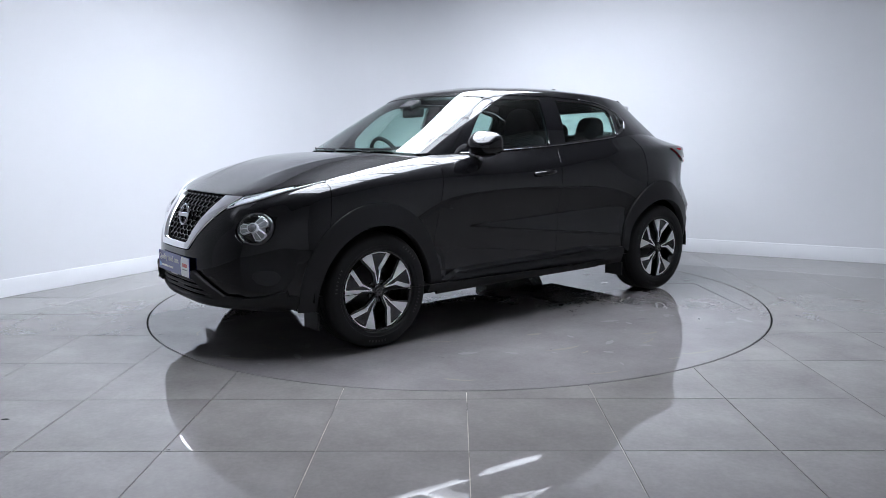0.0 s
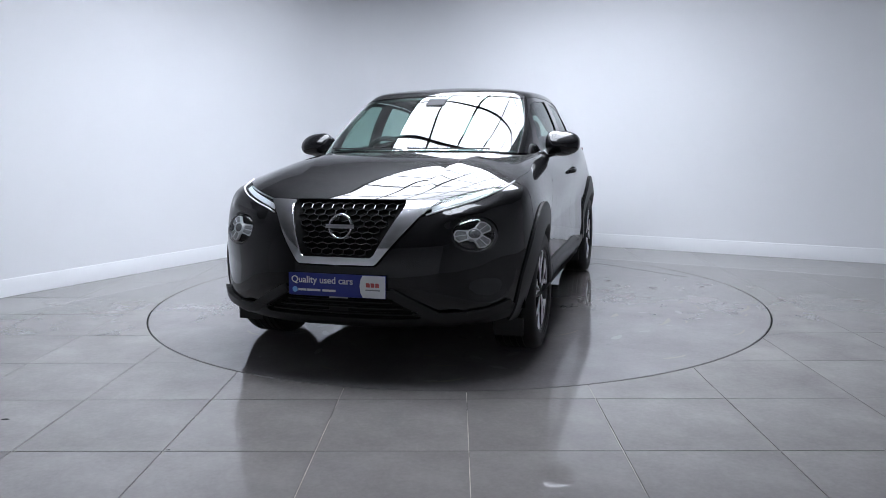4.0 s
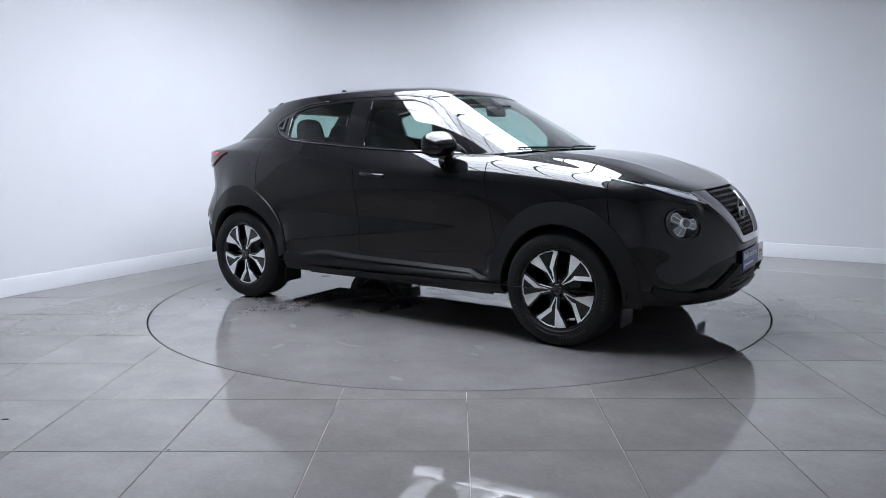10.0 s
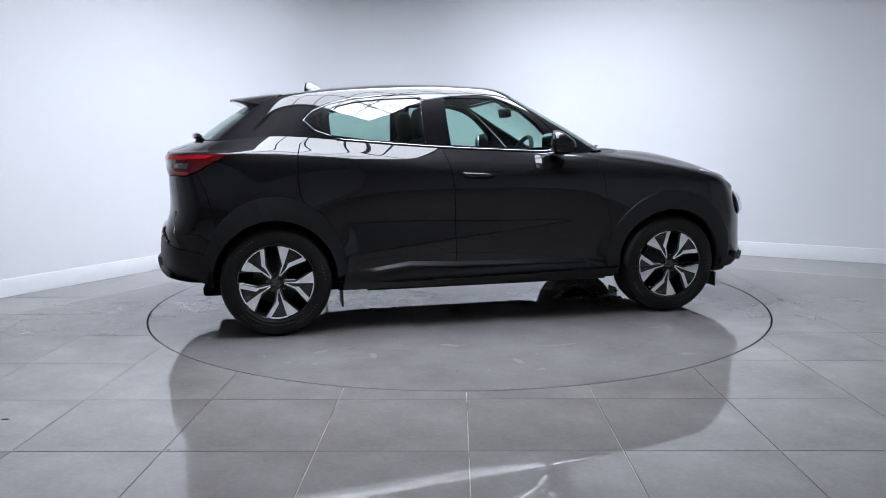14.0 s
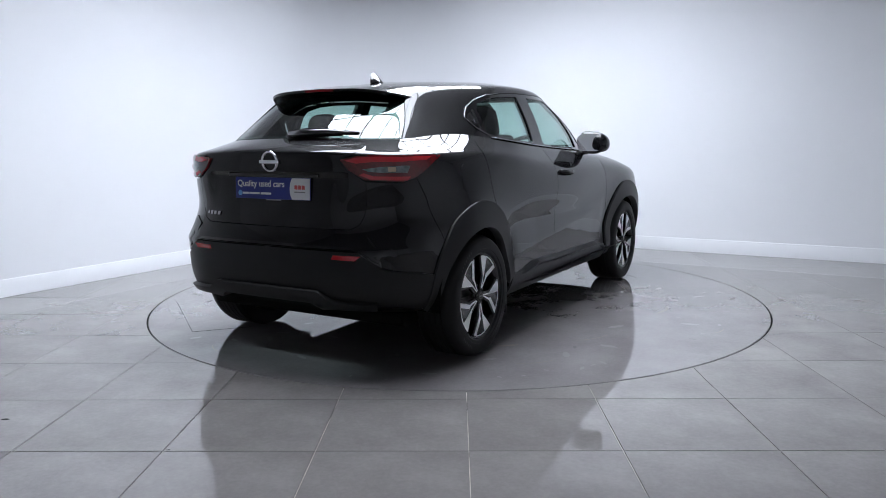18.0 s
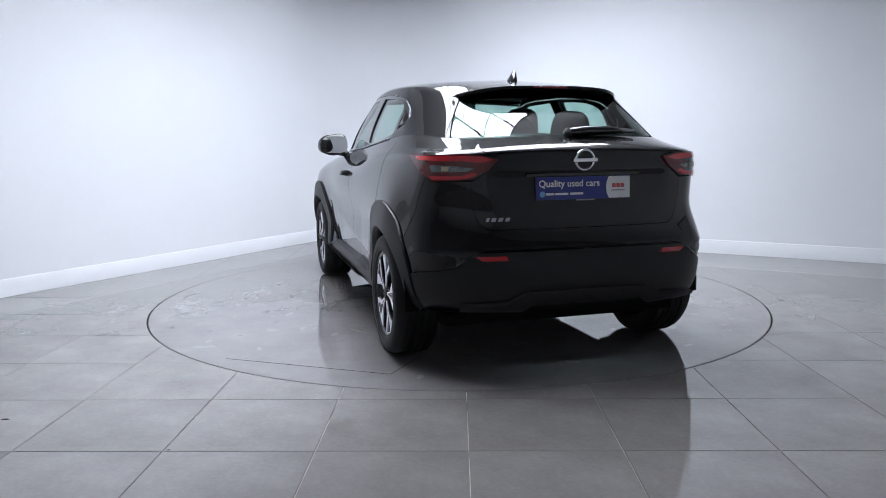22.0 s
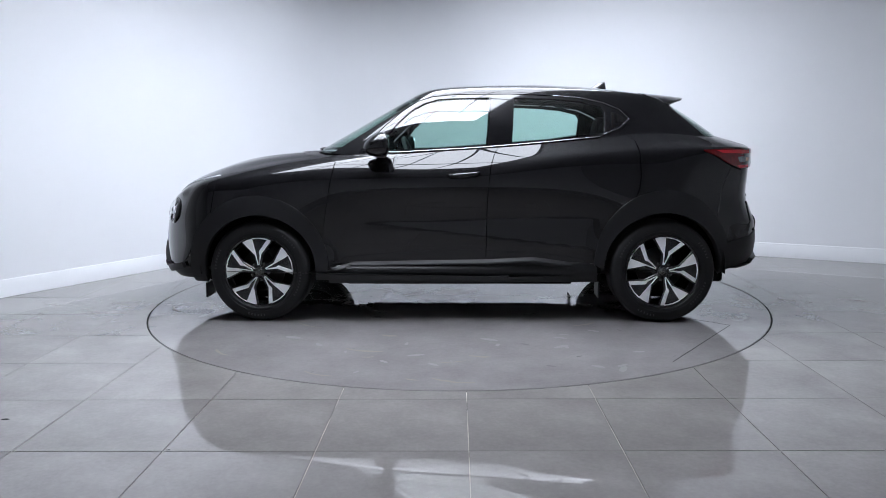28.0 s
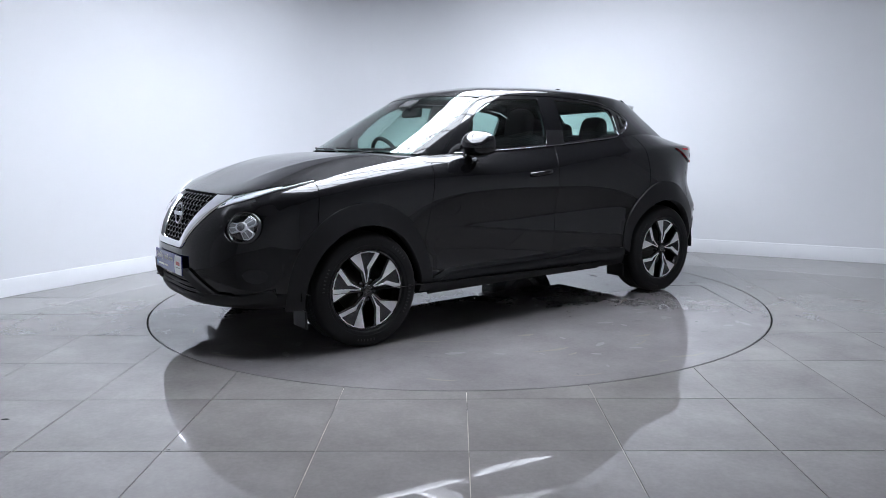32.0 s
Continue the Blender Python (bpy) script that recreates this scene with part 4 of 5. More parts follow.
# plates
def word(text, size, mat, name, parent, m):
    cu = bpy.data.curves.new(name, "FONT")
    cu.body, cu.size, cu.align_x, cu.align_y, cu.extrude, cu.offset = text, size, "LEFT", "CENTER", 0.0006, 0.0007
    tmp = new("tmp_text", cu)
    me = bpy.data.meshes.new_from_object(tmp.evaluated_get(bpy.context.evaluated_depsgraph_get()))
    bpy.data.objects.remove(tmp)
    me.materials.clear()
    me.materials.append(mat)
    ob = new(name, me)
    ob.parent = parent
    ob.matrix_basis = m
    return ob


def number_plate(m):
    w, h = 0.52, 0.113
    plate = part("plate", box((w, h, 0.006), bevel=0.002), M_BLUE, car, "blue and white dealer plate reading Quality used cars")
    plate.matrix_basis = m
    curve = [(0.140, 0.0545), (0.128, 0.03), (0.124, 0.0), (0.128, -0.03), (0.140, -0.0545), (0.258, -0.0545), (0.258, 0.0545)]
    part("white_field", prism(curve, 0.001, pose(0, 0, 0.003)), M_WHITE, plate)
    word("Quality used cars", 0.0475, M_WHITE, "lettering", plate, pose(-0.245, 0.022, 0.0034))
    part("dot", turned([(0.0145, 0.003), (0.0145, 0.004), (0.0, 0.004)], pose(-0.225, -0.028, 0), 20), M_PALE, plate)
    for x, wd in ((-0.185, 0.045), (-0.122, 0.072), (-0.040, 0.072)):
        part("print_bar", box((wd, 0.011, 0.001), (x, -0.028, 0.0036)), M_WHITE, plate)
    for x in (0.168, 0.192, 0.216):
        part("red_mark", prism([(-0.010, -0.010), (0.010, -0.010), (0.010, 0.006), (0.005, 0.011), (-0.010, 0.011)], 0.001, pose(x, 0.008, 0.004)), M_PRINT_RED, plate)
    part("print_bar", box((0.074, 0.006, 0.001), (0.192, -0.016, 0.0045)), M_GREY_PRINT, plate)
    part("plate_foot", box((0.10, 0.006, 0.004), (0.01, -0.060, 0.0)), M_GREY_PRINT, plate)
    return plate


number_plate(facing(Vector((2.182, 0.008, 0.484)), (1, 0, 0.03)))
p, n = on_hull("R", 0.0, 0.946)
number_plate(facing(p + Vector((-0.006, 0.0, 0)), (-1, 0, 0.05)))
# plate recess edge, chrome model letters as plain blocks
for y, wd in ((0.500, 0.018), (0.471, 0.026), (0.438, 0.026), (0.404, 0.026)):
    p, n = on_hull("R", y, 0.800, 0.002)
    m = facing(p, n)
    part("letter_block", prism([(-wd / 2 - 0.003, -0.010), (wd / 2 - 0.005, -0.010), (wd / 2 + 0.003, 0.010), (-wd / 2 + 0.005, 0.010)], 0.004, m, 0.001), M_BRIGHT, car)
part("tailgate_grip", box((0.012, 0.62, 0.020), (HULL.at([HULL.uv("R", 0.1, 1.012)])[0][0][0] - 0.003, 0, 1.014), 0.004), M_GLOSSBLACK, car, "gloss black ledge above the rear plate")

# tail lamps
panel("tail_lamp", HULL, lamp_tail, M_RED, car, off=0.012, depth=0.025, grid=0.02, label="red wrap-around tail lamp")
panel("tail_lamp_insert", HULL, S([(-1.80, 1.064)]) + R([(0.725, 1.066), (0.65, 1.062), (0.565, 1.050), (0.595, 1.038), (0.65, 1.034), (0.725, 1.032)]) + S([(-1.815, 1.030)]), M_CLEAR, car, off=0.0145, gap=0, depth=0.004, grid=0.02, label="pale clear indicator insert")
panel("lamp_strip", HULL, R([(0.475, 1.092), (0.53, 1.106), (0.62, 1.109), (0.72, 1.105)]) + S([(-1.76, 1.106), (-1.66, 1.104)]) + S([(-1.70, 1.088), (-1.76, 1.087)]) + R([(0.72, 1.084), (0.62, 1.086), (0.535, 1.078)]), M_STRIP, car, off=0.0142, gap=0, depth=0.004, grid=0.02, label="bright red light strip")
panel("lamp_strip", HULL, R([(0.548, 1.022), (0.60, 1.001), (0.72, 0.994)]) + S([(-1.815, 0.994)]) + S([(-1.80, 1.012)]) + R([(0.72, 1.013), (0.615, 1.017), (0.57, 1.032)]), M_STRIP, car, off=0.0142, gap=0, depth=0.004, grid=0.02, label="bright red light strip")
panel("amber_bulb", HULL, R([(0.700, 1.060), (0.672, 1.060), (0.674, 1.038), (0.700, 1.038)]), M_AMBER, car, off=0.016, gap=0, depth=0.003, grid=0.02, label="amber bulb window")
panel("reflector", HULL, R([(0.575, 0.626), (0.430, 0.626), (0.420, 0.604), (0.545, 0.602)]), M_REFLEX, car, off=0.012, gap=0, depth=0.010, grid=0.02, label="slim red rear reflector")
panel("rear_step", HULL, R([(0.0, 0.395), (0.30, 0.395), (0.40, 0.345), (0.52, 0.335), (0.62, 0.345), (0.64, 0.395), (0.50, 0.40), (0.42, 0.405), (0.34, 0.448), (0.0, 0.450)]), M_PLASTIC, car, "join", off=0.032, gap=0, depth=0.045, grid=0.03, label="stepped diffuser edge of the bumper")
panel("bumper_crease", HULL, R([(0.0, 0.668), (0.52, 0.664), (0.585, 0.625), (0.66, 0.590), (0.66, 0.578), (0.57, 0.640), (0.52, 0.652), (0.0, 0.654)]), M_GLOSSBLACK, car, "join", off=0.010, gap=0, depth=0.012, grid=0.03)

panel("bumper_blade", HULL, R([(0.575, 0.735), (0.645, 0.770), (0.755, 0.600), (0.735, 0.580), (0.655, 0.602)]), M_PAINT, car, off=0.006, gap=0, depth=0.010, grid=0.025, label="glossy black angled corner of the rear bumper")

# roof spoiler
def spoiler():
    bm = bmesh.new()
    rows = []
    ys = np.linspace(-0.515, 0.515, 25)
    for y in ys:
        f = abs(y) / 0.515
        base_z = CAB.at([CAB.uv("T", -1.24, min(abs(y), 0.47))])[0][0][2]
        x0, z0 = -1.24, base_z + 0.002
        tip_x = -1.575 + 0.03 * f ** 2 + 0.20 * f ** 6
        tip_z = 1.476 - 0.006 * f - 0.050 * f ** 4
        ring = [(x0, z0), (min(-1.38 + 0.03 * f, 0) + 0.06 * f ** 6, max(z0 * 0.5 + tip_z * 0.5 + 0.010, tip_z) - 0.004 * f), (tip_x + 0.06, tip_z + 0.008), (tip_x, tip_z), (tip_x + 0.004, tip_z - 0.014), (-1.50 + 0.03 * f + 0.16 * f ** 6, 1.432 - 0.045 * f ** 3), (-1.42 + 0.12 * f ** 6, 1.425 - 0.05 * f ** 3)]
        rows.append([bm.verts.new((x, y, z)) for x, z in ring])
    for a, b in zip(rows, rows[1:]):
        for i in range(len(a) - 1):
            bm.faces.new((a[i], a[i + 1], b[i + 1], b[i]))
    bm.faces.new(rows[0])
    bm.faces.new(rows[-1][::-1])
    bmesh.ops.recalc_face_normals(bm, faces=bm.faces)
    ob = part("roof_spoiler", bm, M_PAINT, car, "glossy black spoiler above the rear window", True)
    ob.data.set_sharp_from_angle(angle=radians(38))
    part("brake_light", box((0.012, 0.20, 0.014), (-1.575, 0, 1.466), 0.004), M_RED, ob)


spoiler()

# shark fin aerial
bm = bmesh.new()
ring0, ring1 = [], []
for a in np.linspace(0, 2 * math.pi, 17)[:-1]:
    ring0.append(bm.verts.new((-1.005 + 0.075 * math.cos(a), 0.026 * math.sin(a), CAB.at([CAB.uv("T", -1.0, 0.01)])[0][0][2] - 0.004)))
    ring1.append(bm.verts.new((-1.046 + 0.020 * math.cos(a), 0.006 * math.sin(a), 1.600)))
for i in range(16):
    bm.faces.new((ring0[i], ring0[(i + 1) % 16], ring1[(i + 1) % 16], ring1[i]))
bm.faces.new(ring1)
bmesh.ops.recalc_face_normals(bm, faces=bm.faces)
part("aerial_fin", bm, M_GLOSSBLACK, car, "black shark fin aerial", True)

# wipers
part("rear_wiper", tube([(-1.812, 0.0, 1.222), (-1.812, -0.10, 1.230), (-1.798, -0.24, 1.232), (-1.760, -0.41, 1.228)], 0.012, 8, flat=0.8, radii=[0.030, 0.034, 0.026, 0.010]), M_GLOSSBLACK, car, "black rear wiper arm", True)
part("wiper_pivot", turned([(0.028, 0.0), (0.028, 0.03), (0.018, 0.04), (0, 0.04)], facing(Vector((-1.795, 0.0, 1.206)), (-0.7, 0, 0.7)), 20), M_PLASTIC, car)
for y0, y1 in ((-0.05, -0.58), (0.50, -0.02)):
    pts = []
    for k in range(6):
        y = y0 + (y1 - y0) * k / 5
        q, nn = CAB.at([CAB.uv("F", abs(y), 1.127 + 0.0015 * k)])
        pts.append(Vector((q[0][0], y, q[0][2])) + Vector((nn[0][0], 0, nn[0][2])) * 0.007)
    part("front_wiper", tube(pts, 0.0055, 6), M_PLASTIC, car, "black windscreen wiper arm")

# door mirrors
def door_mirror():
    bm = bmesh.new()
    bmesh.ops.create_uvsphere(bm, u_segments=28, v_segments=16, radius=1)
    for v in bm.verts:
        x, y, z = v.co
        sq = lambda t, e: math.copysign(abs(t) ** e, t)
        v.co = (sq(x, 0.80) * (0.122 * (1 - 0.55 * max(z, 0)) if x > 0 else 0.045), sq(y, 0.62) * 0.114, (sq(z, 0.70) * (0.082 if z > 0 else 0.070)) * (1.0 - 0.12 * y))
    m = pose(0.485, 0.885, 1.160, -4, 4, 10)
    bmesh.ops.transform(bm, matrix=m, verts=bm.verts)
    body = part("door_mirror", bm, M_PAINT, car, "glossy black door mirror", True)
    foot = tube([(0.50, 0.765, 1.105), (0.505, 0.80, 1.085), (0.500, 0.85, 1.100)], 0.03, 10, flat=0.6, radii=[0.034, 0.028, 0.034])
    kids = [part("mirror_foot", foot, M_GLOSSBLACK, body, smooth=True)]
    kids.append(part("mirror_glass", prism([(0.098 * math.copysign(abs(math.cos(a)) ** 0.6, math.cos(a)), 0.064 * math.copysign(abs(math.sin(a)) ** 0.6, math.sin(a))) for a in np.linspace(0, 2 * math.pi, 25)[:-1]], 0.004, facing(Vector((0.4385, 0.880, 1.162)), (-1, 0.17, 0))), M_MIRROR, body))
    low = bmesh.new()
    bmesh.ops.create_uvsphere(low, u_segments=24, v_segments=10, radius=1)
    for v in low.verts:
        x, y, z = v.co
        v.co = (x * (0.108 if x > 0 else 0.038), y * 0.113, min(z, 0) * 0.076 - 0.002)
    bmesh.ops.transform(low, matrix=pose(0.485, 0.885, 1.155, 0, 0, 10), verts=low.verts)
    kids.append(part("mirror_base", low, M_PLASTIC, body, smooth=True))
    twin = mirrored(body)
    for k in kids:
        mirrored(k).parent = twin


door_mirror()

# door handles
def door_handle():
    p, n = on_hull("S", -0.040, 0.965)
    bow = [(-0.135, p.y - 0.004, 0.972), (-0.105, p.y + 0.026, 0.970), (-0.04, p.y + 0.034, 0.966), (0.02, p.y + 0.028, 0.961), (0.055, p.y - 0.004, 0.957)]
    grip = part("door_handle", tube(spline(np.array(bow), 5), 0.013, 10, flat=1.15), M_PAINT, car, "glossy black door handle", True)
    bm = bmesh.new()
    bmesh.ops.create_uvsphere(bm, u_segments=24, v_segments=12, radius=1)
    bmesh.ops.transform(bm, matrix=Matrix.Translation((-0.03, p.y - 0.004, 0.945)) @ Matrix.Diagonal((0.055, 0.006, 0.030, 1)), verts=bm.verts)
    cup = part("handle_cup", bm, M_GLOSSBLACK, grip, smooth=True)
    twin = mirrored(grip)
    mirrored(cup).parent = twin


door_handle()
# bright belt moulding under the side windows
for s in (1, -1):
    pts = [CAB.at([(CAB.along(0, x), 0.03)])[0][0] for x in np.linspace(0.60, -0.92, 30)]
    part("belt_moulding", tube([(q[0], s * (q[1] + 0.004), q[2] + 0.002) for q in pts], 0.0038, 6), M_BRIGHT, car, "bright polished belt moulding", True)
panel("pull_plate", CAB, C_S([(-1.020, 1.275), (-1.022, 1.350), (-1.036, 1.352), (-1.040, 1.290), (-1.075, 1.300), (-1.070, 1.285)]), M_GLOSSBLACK, car, off=0.001, gap=0, depth=0.006, grid=0.02, label="polished edge of the hidden door pull")
for s in (1, -1):
    q, n = CAB.at(C_S([(-0.62, 1.474), (-0.80, 1.456), (-0.95, 1.424), (-1.060, 1.376), (-1.118, 1.318), (-1.05, 1.256), (-0.945, 1.218)]))
    part("window_edge", tube([(a[0] + b[0] * 0.001, s * (a[1] + b[1] * 0.001), a[2] + b[2] * 0.001) for a, b in zip(q, n)], 0.0020, 6), M_BRIGHT, car, "bright edge round the window corner", True)
# fuel flap on the right
flap = S([(-1.455, 0.935), (-1.43, 0.915), (-1.30, 0.915), (-1.272, 0.94), (-1.262, 1.045), (-1.285, 1.065), (-1.40, 1.065), (-1.44, 1.04)], smooth=False)
panel("fuel_flap", HULL, flap, M_PAINT, car, None, off=0.0015, gap=0, depth=0.006, grid=0.03)[0].scale = (1, -1, 1)

# lower intake slats
for z, half in ((0.342, 0.38), (0.372, 0.33), (0.402, 0.28)):
    pts = []
    for y in np.linspace(-half, half, 15):
        q, nn = on_hull("F", abs(y), z)
        pts.append((q.x - 0.016, y, z))
    part("intake_slat", tube(pts, 0.008, 6), M_PLASTIC, car)
part("parking_sensor_block", box((0.02, 0.11, 0.065), (2.135, 0.0, 0.365), 0.006), M_PLASTIC, car)

# underbody, wheel liners, mud flaps
part("front_tray", box((0.66, 1.22, 0.03), (1.56, 0, 0.268), 0.01), M_SHELL, car)
part("floor_pan", box((3.5, 1.36, 0.07), (-0.02, 0, 0.265), 0.02), M_SHELL, car)
for cx in (1.318, -1.318):
    for s in (1, -1):
        bm = bmesh.new()
        rows = []
        for a in np.linspace(-4, 184, 21):
            q = (cx + 0.405 * math.cos(radians(a)), 0.345 + 0.41 * math.sin(radians(a)))
            rows.append([bm.verts.new((q[0], s * y, q[1])) for y in (0.865, 0.60)])
        for r0, r1 in zip(rows, rows[1:]):
            bm.faces.new((r0[0], r1[0], r1[1], r0[1]))
        bm.faces.new([r[1] for r in rows])
        bmesh.ops.recalc_face_normals(bm, faces=bm.faces)
        part("wheel_liner", bm, M_SHELL, car, smooth=False)
        part("air_deflector", box((0.012, 0.16, 0.10), (cx + (0.375 if cx > 0 else 0.40), s * 0.77, 0.205), 0.003), M_PLASTIC, car)
for cx in (1.318, -1.318):
    part("subframe", box((0.46, 1.30, 0.13), (cx - 0.02, 0, 0.275), 0.03), M_SHELL, car)
    for s in (1, -1):
        part("suspension_arm", box((0.30, 0.30, 0.22), (cx, s * 0.56, 0.31), 0.05), M_SHELL, car)
for s in (1, -1):
    part("jack_rail", box((1.5, 0.03, 0.03), (0.0, s * 0.74, 0.245), 0.005), M_SHELL, car)


# ---- wheels ----
def polar(pts, rot=0.0):
    return [(0.2235 * r * math.cos(radians(rot - a)), 0.2235 * r * math.sin(radians(rot - a))) for r, a in pts]


def wheel():
    root = part("wheel", lathe([(0.226, -0.012), (0.234, 0.000), (0.238, -0.002), (0.240, -0.010), (0.228, -0.03), (0.215, -0.05), (0.208, -0.18), (0.226, -0.20), (0.216, -0.20), (0.200, -0.17), (0.206, -0.05), (0.222, -0.02)], 64, close=True), M_WHEEL_BLACK, car, "black alloy wheel with silver machined spokes", True)
    tread = [(0.234, -0.006), (0.246, 0.008), (0.262, 0.010), (0.264, 0.0125), (0.300, 0.013), (0.318, 0.006), (0.328, -0.008), (0.333, -0.026)]
    y = -0.030
    for rib in range(5):
        tread += [(0.336, y), (0.336, y - 0.026), (0.329, y - 0.028), (0.329, y - 0.034)]
        y -= 0.036
    tread += [(0.333, -0.206), (0.325, -0.222), (0.300, -0.232), (0.250, -0.226), (0.232, -0.205)]
    part("tyre", lathe(tread, 96), M_RUBBER, root, "black road tyre", True).data.set_sharp_from_angle(angle=radians(40))
    bm = bmesh.new()
    for a0, count, r in ((40, 7, 0.290), (160, 6, 0.292), (215, 9, 0.278), (300, 6, 0.290)):
        for k in range(count):
            a = radians(a0 + 4.2 * k)
            box((0.007, 0.0015, 0.013), (r * math.cos(a), 0.0132, r * math.sin(a)), 0, (0, 90 - math.degrees(a), 0), bm=bm)
    tagged(part("sidewall_print", bm, M_PRINT, root), "small grey print on the tyre wall", kind="stuff")
    face = Matrix(((1, 0, 0, 0), (0, 0, 1, 0), (0, 1, 0, 0), (0, 0, 0, 1)))      # outline (x, z), depth along +y
    base = face @ pose(0, 0, -0.030)
    top = face @ pose(0, 0, -0.0075)
    for k in range(5):
        a = 119 + 72 * k
        part("spoke", prism(polar([(1.0, 26), (1.0, 0), (1.0, -31), (0.55, -20), (0.22, -22), (0.10, -20), (0.10, 30), (0.22, 26), (0.52, 14)], a), 0.021, base, 0.003), M_WHEEL_BLACK, root)
        part("machined_wedge", prism(polar([(1.0, 23), (1.005, 14), (1.0, 4.5), (0.60, 3.2), (0.20, 0.5), (0.19, 9), (0.50, 7.2)], a), 0.003, top, 0.0008), M_SILVER, root)
        part("machined_blade", prism(polar([(1.0, -21.5), (1.0, -28.5), (0.54, -14.5), (0.20, -7), (0.205, -0.5), (0.50, -8.5), (0.60, -6.0)], a), 0.003, top, 0.0008), M_SILVER, root)
        part("rim_line", prism(polar([(1.015, 5), (1.015, -8), (1.015, -22), (0.985, -22), (0.985, -8), (0.985, 5)], a), 0.003, top, 0.0005), M_SILVER, root)
        b = radians(a + 36)
        part("wheel_bolt", lathe([(0.010, -0.03), (0.010, -0.016), (0.0, -0.014)], 12), M_WHEEL_BLACK, root).location = (0.056 * math.cos(b), 0, 0.056 * math.sin(b))
    part("centre_cap", lathe([(0.034, -0.02), (0.033, -0.004), (0.028, -0.001), (0.0, 0.0)], 32), M_WHEEL_BLACK, root, smooth=True)
    part("cap_ring", lathe([(0.019, -0.001), (0.0185, 0.001), (0.0150, 0.001), (0.0145, -0.001)], 32), M_DISC, root)
    part("cap_bar", box((0.040, 0.002, 0.007), (0, 0.0005, 0)), M_DISC, root)
    part("brake_disc", lathe([(0.0, -0.085), (0.060, -0.085), (0.065, -0.095), (0.145, -0.095), (0.145, -0.117), (0.05, -0.117)], 48), M_DISC, root, "steel brake disc", True)
    part("backing_plate", lathe([(0.0, -0.150), (0.195, -0.150), (0.195, -0.158), (0.0, -0.158)], 40), M_SHELL, root)
    part("brake_caliper", box((0.05, 0.07, 0.13), (-0.13, -0.10, 0.02), 0.01), M_SHELL, root)
    return root


one = wheel()
HUB = (0.886, 0.336)
for x, s in ((1.318, 1), (1.318, -1), (-1.318, 1), (-1.318, -1)):
    m = pose(x, s * HUB[0], HUB[1], 0, 0, 0 if s > 0 else 180) @ pose(0, 0, 0, 0, {(1, 1): 35, (1, -1): -15, (-1, 1): 20, (-1, -1): 3}[(1 if x > 0 else -1, s)])
    if s > 0 and x > 0:
        one.matrix_basis = m
    else:
        copy_thing(one, m)


# ---- cabin inside ----
def seat(x, y, width, lean, name="seat"):
    cushion = box((0.50, width, 0.16), (x + 0.20, y, 0.66), 0.05, seg=3)
    ob = part(name, cushion, M_SEAT, car, "dark fabric car seat", True)
    part("backrest", box((0.13, width * 0.94, 0.62), (x - 0.10, y, 0.92), 0.05, (0, -lean, 0), seg=3), M_SEAT, ob, smooth=True)
    return ob


def headrest(x, y, z, parent, w=0.25):
    bm = bmesh.new()
    bmesh.ops.create_uvsphere(bm, u_segments=28, v_segments=18, radius=1)
    for v in bm.verts:
        a, b, c = (math.copysign(abs(t) ** e, t) for t, e in zip(v.co, (0.8, 0.55, 0.6)))
        v.co = (a * 0.060, b * w / 2 * (1 - 0.10 * c), c * 0.120)
    bmesh.ops.transform(bm, matrix=pose(x, y, z, 0, -10, 0), verts=bm.verts)
    hr = part("headrest", bm, M_SEAT, parent, smooth=True)
    for d in (-0.05, 0.05):
        part("post", tube([(x + 0.005, y + d, z - 0.16), (x, y + d, z - 0.05)], 0.007, 6), M_CHROME, hr)


for y in (0.36, -0.36):
    s = seat(-0.12, y, 0.50, 16)
    headrest(-0.300, y, 1.290, s)
bench = seat(-0.90, 0.0, 1.22, 20, "rear_seat")
for y in (0.36, -0.36):
    headrest(-1.085, y, 1.240, bench)
headrest(-1.080, 0.0, 1.200, bench, 0.22)
dash = part("dashboard", box((0.44, 1.34, 0.20), (0.72, 0, 0.965), 0.07, (0, 8, 0), seg=3), M_DASH, car, "dark dashboard", True)
part("instrument_hood", box((0.16, 0.34, 0.08), (0.57, -0.36, 1.055), 0.03, seg=3), M_DASH, dash, smooth=True)
part("centre_screen", box((0.02, 0.26, 0.13), (0.50, 0.0, 1.06), 0.006, (0, -12, 0)), M_GLOSSBLACK, dash)
ring = []
for a in np.linspace(0, 2 * math.pi, 33):
    ring.append((0.40 + 0.185 * math.sin(a) * 0.38, -0.36 + 0.185 * math.cos(a), 1.035 + 0.185 * math.sin(a) * 0.92))
wheel_rim = part("steering_wheel", tube(ring, 0.016, 8), M_DASH, car, "black steering wheel on the right", True)
part("hub", box((0.05, 0.16, 0.11), (0.42, -0.36, 1.03), 0.02, (0, -22, 0)), M_DASH, wheel_rim)
part("spoke", box((0.02, 0.34, 0.035), (0.41, -0.36, 1.03), 0.006, (0, -22, 0)), M_DASH, wheel_rim)
inner = part("interior_mirror", box((0.035, 0.23, 0.068), (0.405, -0.01, 1.385), 0.015, (0, -10, 0), seg=3), M_DASH, car, "black interior mirror", True)
part("mirror_stem", tube([(0.42, -0.01, 1.40), (0.45, -0.01, 1.44)], 0.012), M_DASH, inner)
part("sensor_pod", box((0.11, 0.14, 0.035), (0.435, 0.0, 1.438), 0.012, (0, 28, 0)), M_DASH, inner)
part("cabin_floor", box((2.9, 1.45, 0.02), (-0.25, 0, 0.40), 0), M_SHELL, car)
